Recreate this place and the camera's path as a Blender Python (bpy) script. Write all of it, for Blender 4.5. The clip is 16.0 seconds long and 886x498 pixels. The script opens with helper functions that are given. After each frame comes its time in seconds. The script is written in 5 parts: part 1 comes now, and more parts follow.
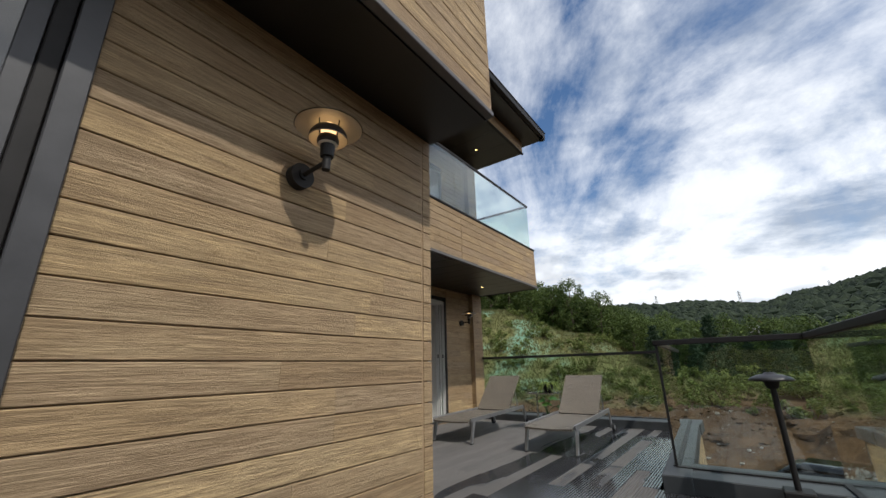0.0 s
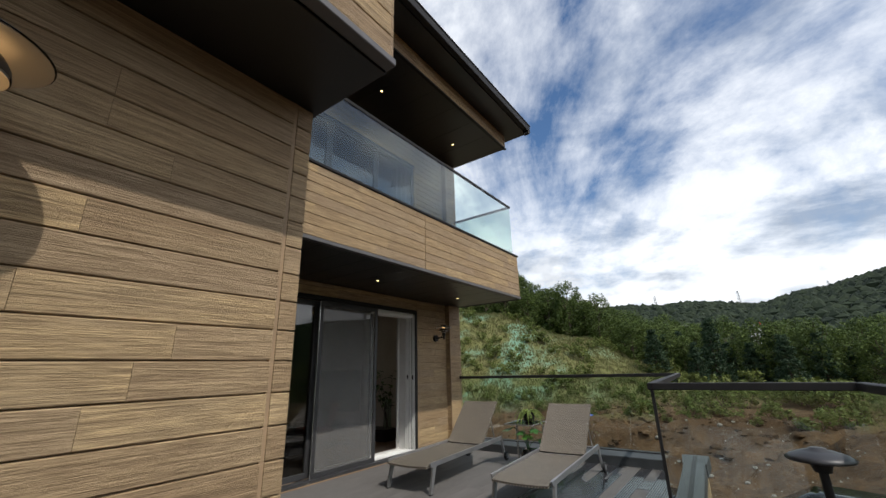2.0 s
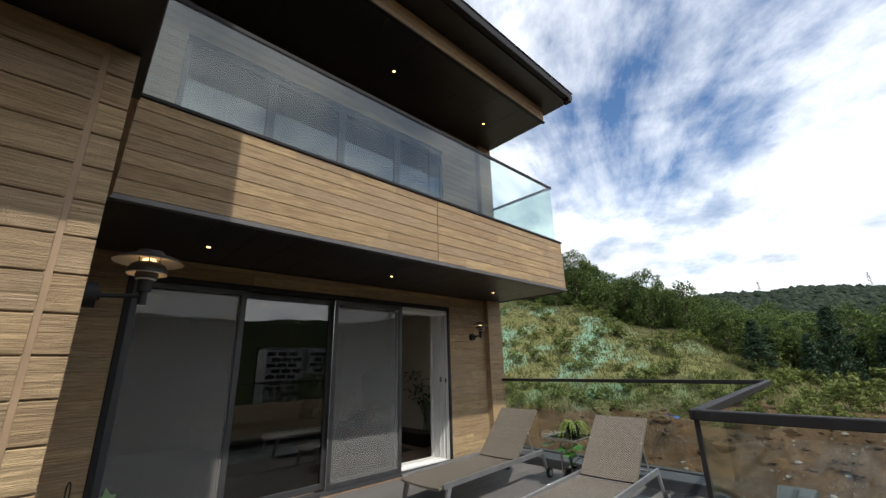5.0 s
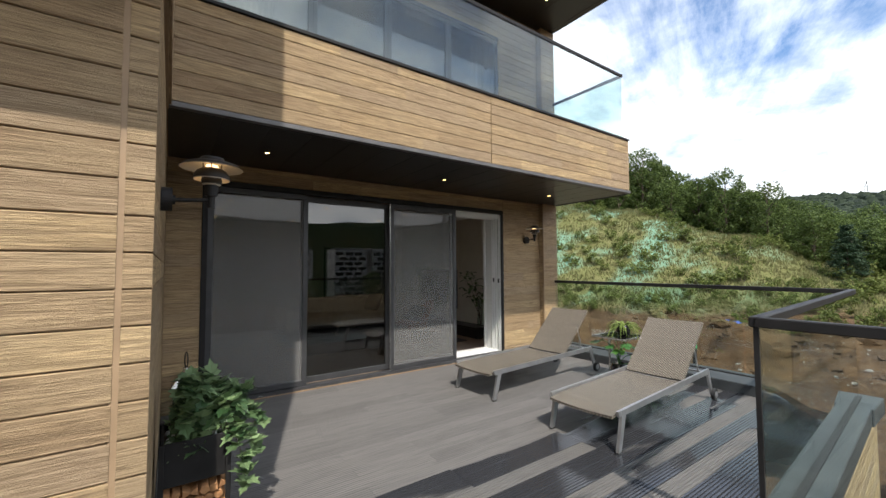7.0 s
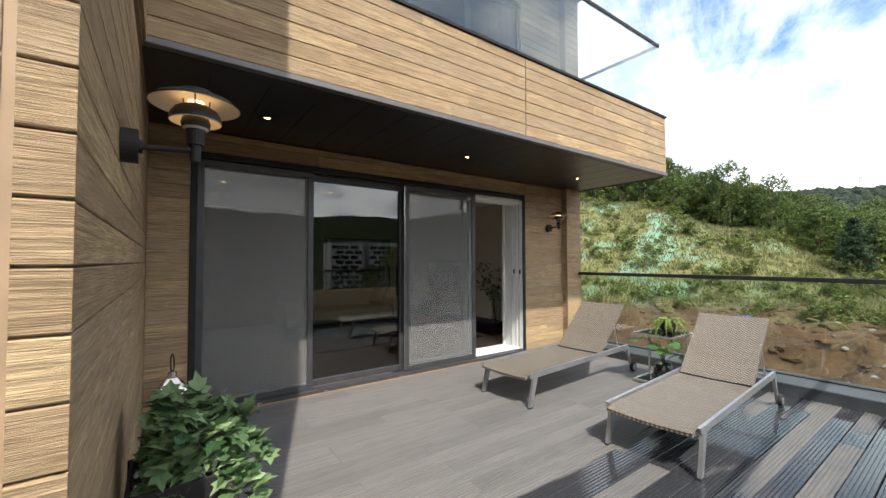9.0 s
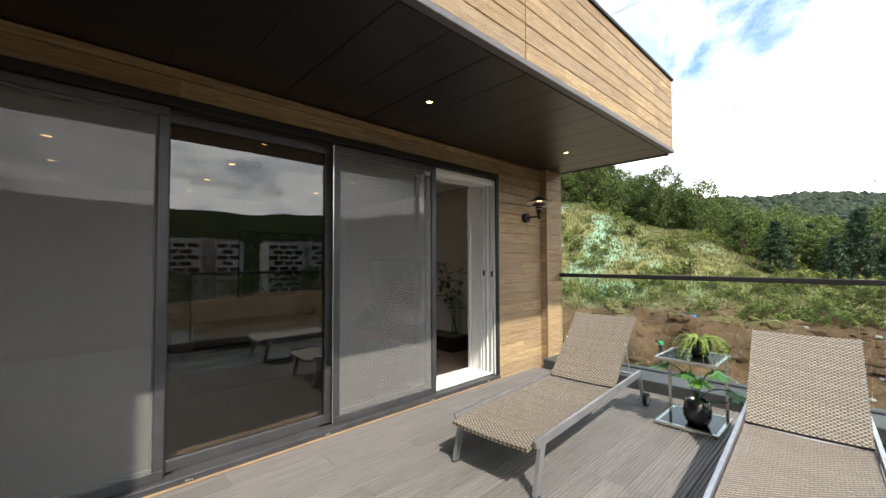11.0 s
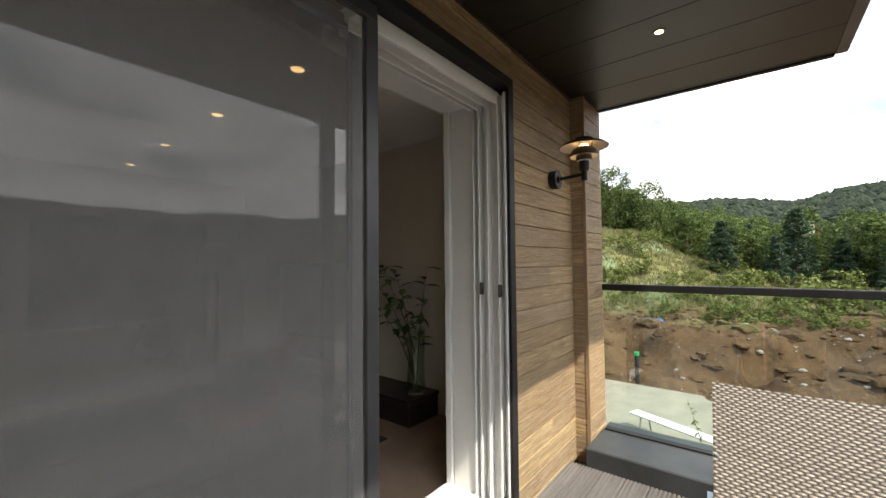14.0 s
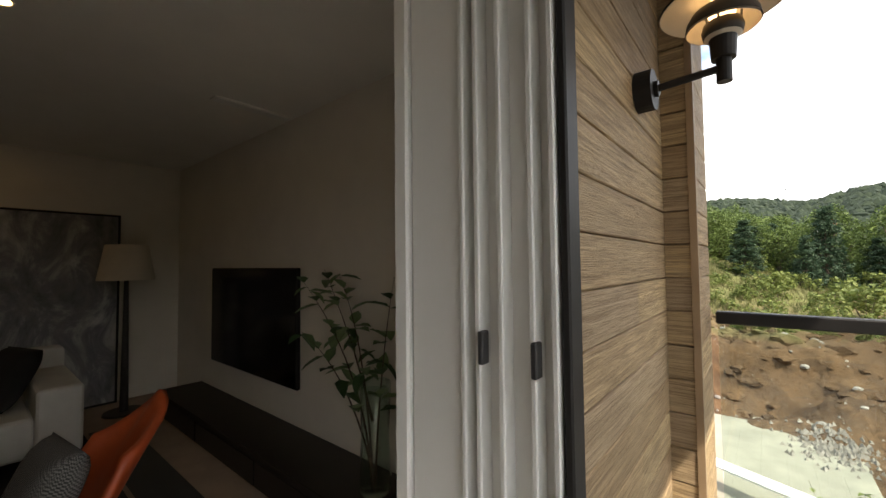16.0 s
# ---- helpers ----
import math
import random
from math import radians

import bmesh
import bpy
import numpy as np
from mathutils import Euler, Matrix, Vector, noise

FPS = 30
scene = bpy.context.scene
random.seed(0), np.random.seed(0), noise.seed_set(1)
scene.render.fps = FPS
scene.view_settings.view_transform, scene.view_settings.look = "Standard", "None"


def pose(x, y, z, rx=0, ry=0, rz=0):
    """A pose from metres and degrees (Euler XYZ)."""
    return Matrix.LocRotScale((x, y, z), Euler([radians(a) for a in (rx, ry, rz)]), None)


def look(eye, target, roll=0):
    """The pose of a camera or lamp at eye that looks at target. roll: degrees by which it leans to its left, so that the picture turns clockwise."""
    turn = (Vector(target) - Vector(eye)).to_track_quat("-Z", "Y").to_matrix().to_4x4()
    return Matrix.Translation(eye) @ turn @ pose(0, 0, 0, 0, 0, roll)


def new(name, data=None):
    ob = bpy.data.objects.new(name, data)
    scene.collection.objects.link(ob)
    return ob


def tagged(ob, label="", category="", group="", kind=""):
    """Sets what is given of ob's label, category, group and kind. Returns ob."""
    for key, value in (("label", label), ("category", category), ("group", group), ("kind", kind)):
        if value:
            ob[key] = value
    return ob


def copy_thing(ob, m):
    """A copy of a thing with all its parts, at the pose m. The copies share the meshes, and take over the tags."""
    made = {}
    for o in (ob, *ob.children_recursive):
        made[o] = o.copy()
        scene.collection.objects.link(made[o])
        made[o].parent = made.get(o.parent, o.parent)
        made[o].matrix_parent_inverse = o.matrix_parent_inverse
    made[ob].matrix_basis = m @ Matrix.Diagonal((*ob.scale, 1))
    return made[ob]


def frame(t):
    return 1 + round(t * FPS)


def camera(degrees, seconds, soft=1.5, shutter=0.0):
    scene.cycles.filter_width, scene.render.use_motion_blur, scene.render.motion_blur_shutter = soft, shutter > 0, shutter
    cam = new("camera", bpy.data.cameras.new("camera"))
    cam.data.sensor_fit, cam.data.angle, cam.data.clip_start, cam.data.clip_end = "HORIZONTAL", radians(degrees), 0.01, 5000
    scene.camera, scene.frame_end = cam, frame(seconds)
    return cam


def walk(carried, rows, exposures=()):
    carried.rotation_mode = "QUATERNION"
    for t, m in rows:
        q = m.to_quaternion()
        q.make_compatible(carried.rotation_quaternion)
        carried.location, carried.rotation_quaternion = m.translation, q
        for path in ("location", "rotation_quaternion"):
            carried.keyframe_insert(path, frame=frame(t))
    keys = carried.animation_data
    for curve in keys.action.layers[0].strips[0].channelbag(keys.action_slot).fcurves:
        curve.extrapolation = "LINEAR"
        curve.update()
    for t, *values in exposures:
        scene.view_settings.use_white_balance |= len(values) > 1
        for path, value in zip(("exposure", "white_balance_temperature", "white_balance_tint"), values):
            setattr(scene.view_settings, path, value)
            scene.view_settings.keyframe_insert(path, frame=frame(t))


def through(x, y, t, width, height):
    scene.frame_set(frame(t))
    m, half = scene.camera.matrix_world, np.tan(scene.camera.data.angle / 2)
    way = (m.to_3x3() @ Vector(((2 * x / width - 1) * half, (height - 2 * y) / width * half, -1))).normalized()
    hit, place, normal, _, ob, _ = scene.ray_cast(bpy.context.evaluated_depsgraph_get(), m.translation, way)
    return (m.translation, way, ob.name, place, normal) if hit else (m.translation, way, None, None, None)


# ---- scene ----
cam = camera(97.2, 16.0)
METRES, EYE, TILT, LEAN, TURN = 8.6, 1.04, 0.0, 0.0, 36.0
ROWS = [
    (0.0, 0.0, 0.0, 0.0, 0.37, 16.97, 1.22),
    (0.5, 0.0144, 0.0299, 0.0163, 0.14, 17.12, 1.44),
    (1.0, 0.0247, 0.0534, 0.0282, 0.23, 17.18, 1.47),
    (1.5, 0.0382, 0.078, 0.0378, 0.22, 17.16, 1.45),
    (2.0, 0.0639, 0.1037, 0.0413, 0.3, 17.19, 1.5),
    (2.5, 0.09, 0.1306, 0.0427, 0.35, 17.18, 1.43),
    (3.0, 0.1096, 0.1558, 0.0464, 0.41, 17.17, 1.39),
    (3.5, 0.1217, 0.1724, 0.0495, 0.48, 17.19, 1.32),
    (4.0, 0.1392, 0.185, 0.0549, 3.67, 17.4, 1.55),
    (4.2, 0.1405, 0.1855, 0.055, 5.5, 17.5, 1.45),
    (6.3, 0.1488, 0.191, 0.055, 18.4, 10.3, 0.6),
    (6.5, 0.1486, 0.191, 0.0549, 18.56, 6.83, 0.49),
    (7.0, 0.1476, 0.1923, 0.0553, 19.07, 2.66, 0.25),
    (7.5, 0.1473, 0.193, 0.055, 19.61, 2.16, 0.18),
    (8.0, 0.14, 0.2, 0.0512, 19.66, 1.92, 0.13),
    (8.2, 0.1281, 0.2037, 0.0507, 19.4, 1.85, 0.13),
    (10.3, 0.0441, 0.3552, 0.0443, 15.2, 1.77, 0.1),
    (10.5, 0.0394, 0.3741, 0.0442, 14.07, 1.77, 0.1),
    (11.0, 0.0277, 0.4214, 0.0452, 10.53, 1.83, 0.17),
    (11.5, 0.0092, 0.4698, 0.0444, 7.67, 1.83, 0.17),
    (12.0, -0.0065, 0.5203, 0.0458, 5.31, 1.85, 0.31),
    (12.5, -0.0193, 0.5726, 0.0465, 3.94, 1.83, 0.35),
    (13.0, -0.0311, 0.6233, 0.0459, 3.19, 1.88, 0.37),
    (13.5, -0.0341, 0.6713, 0.0465, 2.87, 1.87, 0.43),
    (14.0, -0.0322, 0.7205, 0.0465, 2.53, 1.98, 0.52),
    (14.5, -0.0305, 0.7685, 0.049, 2.35, 1.93, 0.5),
    (15.0, -0.0214, 0.8145, 0.0504, 2.34, 1.92, 0.48),
    (15.5, -0.0169, 0.8541, 0.0498, 2.36, 2.09, 0.59),
    (16.0, -0.0218, 0.8902, 0.0496, 3.42, 2.23, 0.58),
]
walk(cam, [(t, pose(0, 0, EYE, TILT, LEAN, TURN) @ pose(METRES * x, METRES * y, METRES * z, 90 + pitch, roll, yaw)) for t, x, y, z, yaw, pitch, roll in ROWS],
     exposures=[(0.0, -0.28, 6300, 10), (3.5, -0.17, 6300, 10), (4.2, -0.08, 6300, 10), (6.3, 0.30, 6300, 10), (7.0, 0.52, 6300, 10), (8.2, 0.74, 6300, 10), (10.3, 1.10, 6500, 10), (13.0, 1.02, 6600, 10), (14.8, 1.08, 6750, 10), (16.0, 1.32, 6950, 10)])

# ---- light ----
SUN = Vector((1.0, -0.333, 1.30)).normalized()
world = bpy.data.worlds.new("world")
scene.world = world
world.use_nodes = True


def tree_of(mat_or_world):
    nt = mat_or_world.node_tree
    nt.nodes.clear()

    def node(kind, inputs=None):
        n = nt.nodes.new(kind)
        for k, v in (inputs or {}).items():
            sock = n.inputs[k]
            if isinstance(v, bpy.types.NodeSocket):
                nt.links.new(v, sock)
            else:
                sock.default_value = v
        return n
    return nt, node


def ramp(node, fac, stops, mode="LINEAR"):
    n = node("ShaderNodeValToRGB", {0: fac})
    n.color_ramp.interpolation = mode
    els = n.color_ramp.elements
    while len(els) < len(stops):
        els.new(0.5)
    for e, (p, c) in zip(els, stops):
        e.position = p
        e.color = (c, c, c, 1) if isinstance(c, (int, float)) else (*c, 1)
    return n.outputs[0]


def mix(node, fac, a, b, blend="MIX"):
    n = node("ShaderNodeMix")
    n.data_type, n.blend_type = "RGBA", blend
    for i, v in ((0, fac), (6, a), (7, b)):
        if isinstance(v, bpy.types.NodeSocket):
            n.id_data.links.new(v, n.inputs[i])
        else:
            n.inputs[i].default_value = v if i == 0 else (*v, 1)
    return n.outputs[2]


def math_node(node, op, a, b=0.0, clamp=False):
    n = node("ShaderNodeMath", {0: a, 1: b})
    n.operation, n.use_clamp = op, clamp
    return n.outputs[0]


def sky():
    nt, node = tree_of(world)
    nish = node("ShaderNodeTexSky")
    nish.sky_type, nish.sun_disc = "NISHITA", False
    nish.sun_elevation, nish.sun_rotation = math.asin(SUN.z), math.atan2(SUN.x, SUN.y)
    nish.air_density, nish.dust_density, nish.ozone_density = 1.0, 0.6, 2.5
    deep = node("ShaderNodeHueSaturation", {"Saturation": 1.12, "Color": nish.outputs[0]}).outputs[0]
    blue = node("ShaderNodeBackground", {0: deep, 1: 0.15})
    co = node("ShaderNodeTexCoord").outputs["Generated"]
    sep = node("ShaderNodeSeparateXYZ", {0: co})
    lift = math_node(node, "ADD", math_node(node, "MAXIMUM", sep.outputs[2], 0.0), 0.22)
    px = math_node(node, "DIVIDE", sep.outputs[0], lift)
    py = math_node(node, "DIVIDE", sep.outputs[1], lift)
    plane = node("ShaderNodeCombineXYZ", {0: px, 1: py, 2: 0.0}).outputs[0]
    plane = node("ShaderNodeMapping", {0: plane, 2: (0, 0, -0.40), 3: (0.8, 0.8, 1)}).outputs[0]
    turned = node("ShaderNodeMapping", {0: plane, 2: (0, 0, 0.7), 3: (1.35, 0.7, 1)}).outputs[0]
    big = node("ShaderNodeTexNoise", {"Vector": turned, "Scale": 1.25, "Detail": 14, "Roughness": 0.66, "Distortion": 0.55}).outputs[0]
    puffs = node("ShaderNodeTexNoise", {"Vector": plane, "Scale": 2.6, "Detail": 10, "Roughness": 0.58, "Distortion": 0.2}).outputs[0]
    both = math_node(node, "ADD", math_node(node, "MULTIPLY", big, 0.75), math_node(node, "MULTIPLY", puffs, 0.25))
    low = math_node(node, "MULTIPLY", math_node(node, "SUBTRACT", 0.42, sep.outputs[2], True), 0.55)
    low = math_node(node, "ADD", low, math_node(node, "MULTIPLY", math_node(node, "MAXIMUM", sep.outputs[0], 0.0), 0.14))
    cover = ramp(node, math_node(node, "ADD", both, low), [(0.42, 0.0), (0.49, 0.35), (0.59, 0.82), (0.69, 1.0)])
    shade = ramp(node, puffs, [(0.34, (0.42, 0.46, 0.52)), (0.44, (0.72, 0.75, 0.79)), (0.52, (0.98, 0.99, 1.0))])
    white = node("ShaderNodeBackground", {0: shade, 1: 1.45})
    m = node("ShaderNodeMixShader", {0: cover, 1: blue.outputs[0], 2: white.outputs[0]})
    heap = node("ShaderNodeTexNoise", {"Vector": node("ShaderNodeMapping", {0: co, 1: (2.7, 0.4, 0), 3: (1, 1, 2.4)}).outputs[0], "Scale": 4.2, "Detail": 9, "Roughness": 0.56}).outputs[0]
    belt = ramp(node, sep.outputs[2], [(0.06, 1.0), (0.17, 0.85), (0.30, 0.0)])
    heaps = math_node(node, "MULTIPLY", ramp(node, heap, [(0.55, 0.0), (0.60, 0.85)]), belt)
    grey = node("ShaderNodeBackground", {0: ramp(node, heap, [(0.57, (0.80, 0.82, 0.85)), (0.68, (0.42, 0.45, 0.49))]), 1: 1.0})
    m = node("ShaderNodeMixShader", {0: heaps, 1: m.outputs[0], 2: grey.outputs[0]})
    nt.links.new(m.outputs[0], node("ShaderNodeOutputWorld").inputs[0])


sky()
sun = new("sun", bpy.data.lights.new("sun", "SUN"))
sun.data.energy, sun.data.angle, sun.data.color = 3.7, radians(0.6), (1.0, 0.93, 0.82)
sun.matrix_world = look((0, 0, 0), -SUN)


# ---- materials ----
def material(name, build):
    mat = bpy.data.materials.new(name)
    mat.use_nodes = True
    nt, node = tree_of(mat)
    out = node("ShaderNodeOutputMaterial")
    nt.links.new(build(node), out.inputs[0])
    return mat


def coords(node, scale=(1, 1, 1), spread=0.0, space="Object", turn=(0, 0, 0)):
    co = node("ShaderNodeTexCoord").outputs[space]
    if spread:
        rnd = node("ShaderNodeObjectInfo").outputs["Random"]
        off = math_node(node, "MULTIPLY", rnd, spread)
        vec = node("ShaderNodeCombineXYZ", {0: off, 1: off, 2: off}).outputs[0]
        add = node("ShaderNodeVectorMath", {0: co, 1: vec})
        add.operation = "ADD"
        co = add.outputs[0]
    return node("ShaderNodeMapping", {0: co, 2: turn, 3: scale}).outputs[0]


def noise_of(node, vec, scale, detail=4.0, rough=0.55, distort=0.0):
    return node("ShaderNodeTexNoise", {"Vector": vec, "Scale": scale, "Detail": detail, "Roughness": rough, "Distortion": distort}).outputs[0]


def bump_of(node, height, strength=0.3, distance=0.01):
    return node("ShaderNodeBump", {"Height": height, "Strength": strength, "Distance": distance}).outputs[0]


def surface(node, color, rough=0.6, metal=0.0, normal=None, **more):
    ins = {"Base Color": color if isinstance(color, bpy.types.NodeSocket) else (*color, 1), "Roughness": rough, "Metallic": metal}
    if normal is not None:
        ins["Normal"] = normal
    ins.update({k.replace("_", " "): v for k, v in more.items()})
    return node("ShaderNodeBsdfPrincipled", ins).outputs[0]


def plain(name, color, rough=0.6, metal=0.0, vary=0.12, scale=6.0, relief=0.08, gloss=0.5):
    """A painted or metal surface with faint blotches and a fine uneven skin."""
    def build(node):
        co = coords(node, spread=20)
        n1 = noise_of(node, co, scale, 5)
        n2 = noise_of(node, co, scale * 14, 3)
        dark, light = [c * (1 - vary) for c in color], [min(1, c * (1 + vary)) for c in color]
        col = mix(node, ramp(node, n1, [(0.35, 0.0), (0.65, 1.0)]), dark, light)
        r = math_node(node, "ADD", rough - 0.06, math_node(node, "MULTIPLY", n1, 0.12))
        return surface(node, col, r, metal, bump_of(node, n2, relief, 0.003), **{"Specular_IOR_Level": gloss})
    return material(name, build)


def siding():
    def build(node):
        co = coords(node, (12, 1.1, 34), 60)
        grain = noise_of(node, co, 2.2, 7, 0.62, 0.9)
        fine = noise_of(node, coords(node, (60, 3.5, 240), 60), 2.0, 4, 0.6)
        blotch = noise_of(node, coords(node, (1, 1.2, 3), 60), 1.6, 3)
        rnd = node("ShaderNodeObjectInfo").outputs["Random"]
        base = ramp(node, rnd, [(0.0, (0.385, 0.268, 0.155)), (0.3, (0.53, 0.378, 0.208)), (0.55, (0.425, 0.316, 0.208)), (0.8, (0.575, 0.412, 0.218)), (1.0, (0.64, 0.47, 0.258))])
        col = mix(node, ramp(node, grain, [(0.36, 0.8), (0.60, 0.0)]), base, (0.20, 0.135, 0.075))
        col = mix(node, ramp(node, blotch, [(0.45, 0.0), (0.7, 0.45)]), col, (0.46, 0.35, 0.21))
        col = mix(node, ramp(node, fine, [(0.41, 0.72), (0.53, 0.0)]), col, (0.17, 0.115, 0.062))
        h = math_node(node, "ADD", math_node(node, "MULTIPLY", grain, 0.7), math_node(node, "MULTIPLY", fine, 0.8))
        return surface(node, col, 0.62, 0.0, bump_of(node, h, 0.9, 0.008), **{"Specular_IOR_Level": 0.3})
    return material("embossed wood siding", build)


def decking():
    """Grey composite boards; shallow water lies in shapes of its own on the outer boards."""
    def build(node):
        world_co = node("ShaderNodeNewGeometry").outputs["Position"]
        sep = node("ShaderNodeSeparateXYZ", {0: world_co})
        stretched = node("ShaderNodeMapping", {0: world_co, 3: (1.4, 0.45, 1)}).outputs[0]
        rnd = node("ShaderNodeObjectInfo").outputs["Random"]
        pools = noise_of(node, stretched, 1.3, 3, 0.45)
        outer = node("ShaderNodeMapRange", {0: sep.outputs[0], 1: -2.50, 2: -2.25, 3: -0.40, 4: 0.14}).outputs[0]
        wet = math_node(node, "ADD", math_node(node, "ADD", pools, outer), math_node(node, "MULTIPLY", math_node(node, "SUBTRACT", rnd, 0.5), 0.40))
        wet = ramp(node, wet, [(0.50, 0.0), (0.56, 1.0)])
        grain = noise_of(node, coords(node, (40, 1.5, 10), 40), 2.0, 5)
        spots = noise_of(node, world_co, 2.6, 6, 0.6)
        dry = ramp(node, rnd, [(0.0, (0.122, 0.115, 0.108)), (1.0, (0.168, 0.158, 0.149))])
        dry = mix(node, ramp(node, grain, [(0.38, 0.4), (0.58, 0.0)]), dry, (0.07, 0.068, 0.068))
        dry = mix(node, ramp(node, spots, [(0.5, 0.0), (0.75, 0.5)]), dry, (0.150, 0.143, 0.137))
        col = mix(node, wet, dry, (0.034, 0.035, 0.039))
        rough = math_node(node, "SUBTRACT", 0.66, math_node(node, "MULTIPLY", wet, 0.57))
        bump = bump_of(node, grain, 0.25, 0.003)
        return surface(node, col, rough, 0.0, bump)
    return material("grooved composite decking", build)


def woven():
    """Flat plastic cane in a basket weave: rows of beige and grey-brown strands over dark gaps."""
    def build(node):
        co = coords(node, (1, 1, 1))
        sep = node("ShaderNodeSeparateXYZ", {0: co})
        u = math_node(node, "MULTIPLY", sep.outputs[0], 62.0)
        v = math_node(node, "MULTIPLY", sep.outputs[1], 80.0)
        row = math_node(node, "FLOOR", v)
        odd = math_node(node, "MULTIPLY", math_node(node, "FRACT", math_node(node, "MULTIPLY", row, 0.5)), 2.0)
        wave = math_node(node, "SINE", math_node(node, "ADD", math_node(node, "MULTIPLY", u, math.pi), math_node(node, "MULTIPLY", odd, math.pi)))
        ridge = math_node(node, "SINE", math_node(node, "MULTIPLY", math_node(node, "FRACT", v), math.pi))
        h = math_node(node, "MULTIPLY", ridge, math_node(node, "ADD", 0.52, math_node(node, "MULTIPLY", wave, 0.48)))
        strand = node("ShaderNodeTexWhiteNoise")
        strand.noise_dimensions = "1D"
        node("ShaderNodeMath", {0: 0.0}).id_data.links.new(row, strand.inputs["W"])
        tone = noise_of(node, coords(node, (20.0, 66.0, 1.0)), 1.6, 3)
        f = math_node(node, "ADD", math_node(node, "MULTIPLY", strand.outputs[0], 0.28), math_node(node, "MULTIPLY", tone, 0.75))
        band = ramp(node, f, [(0.25, (0.185, 0.157, 0.128)), (0.48, (0.275, 0.24, 0.19)), (0.78, (0.37, 0.33, 0.265))])
        col = mix(node, ramp(node, h, [(0.10, 1.0), (0.50, 0.0)]), band, (0.050, 0.040, 0.031))
        return surface(node, col, 0.5, 0.0, bump_of(node, h, 0.9, 0.005))
    return material("woven cane", build)


def leaf_stuff(name, dark, light, rough=0.5, through=0.25):
    def build(node):
        rnd = node("ShaderNodeNewGeometry").outputs["Random Per Island"]
        n = noise_of(node, node("ShaderNodeNewGeometry").outputs["Position"], 0.35, 3)
        f = math_node(node, "ADD", math_node(node, "MULTIPLY", rnd, 0.6), math_node(node, "MULTIPLY", n, 0.4))
        col = mix(node, ramp(node, f, [(0.2, 0.0), (0.8, 1.0)]), dark, light)
        a = node("ShaderNodeBsdfPrincipled", {"Base Color": col, "Roughness": rough, "Specular IOR Level": 0.25}).outputs[0]
        b = node("ShaderNodeBsdfTranslucent", {0: col}).outputs[0]
        return node("ShaderNodeMixShader", {0: through, 1: a, 2: b}).outputs[0]
    return material(name, build)


def clear_glass(name, tint=(0.93, 0.97, 0.95), clarity=1.0):
    def build(node):
        t = node("ShaderNodeBsdfTransparent", {0: (*tint, 1)}).outputs[0]
        g = node("ShaderNodeBsdfGlossy", {0: (1, 1, 1, 1), 1: 0.0}).outputs[0]
        facing = node("ShaderNodeLayerWeight", {0: 0.5}).outputs["Facing"]
        f = math_node(node, "ADD", 0.04, math_node(node, "MULTIPLY", math_node(node, "POWER", facing, 5.0), 0.96))
        f = math_node(node, "MULTIPLY", f, clarity, True)
        return node("ShaderNodeMixShader", {0: f, 1: t, 2: g}).outputs[0]
    return material(name, build)


def screen_cloth():
    """Fine grey fly screen: half of it thread, half of it holes."""
    def build(node):
        co = coords(node, (1, 1, 1))
        weave = noise_of(node, coords(node, (1, 1, 1)), 9.0, 2)
        blot = noise_of(node, co, 1.2, 3)
        col = mix(node, blot, (0.25, 0.246, 0.238), (0.285, 0.28, 0.271))
        d = node("ShaderNodeBsdfDiffuse", {0: col}).outputs[0]
        t = node("ShaderNodeBsdfTransparent").outputs[0]
        return node("ShaderNodeMixShader", {0: math_node(node, "ADD", 0.42, math_node(node, "MULTIPLY", weave, 0.05)), 1: t, 2: d}).outputs[0]
    return material("fly screen cloth", build)


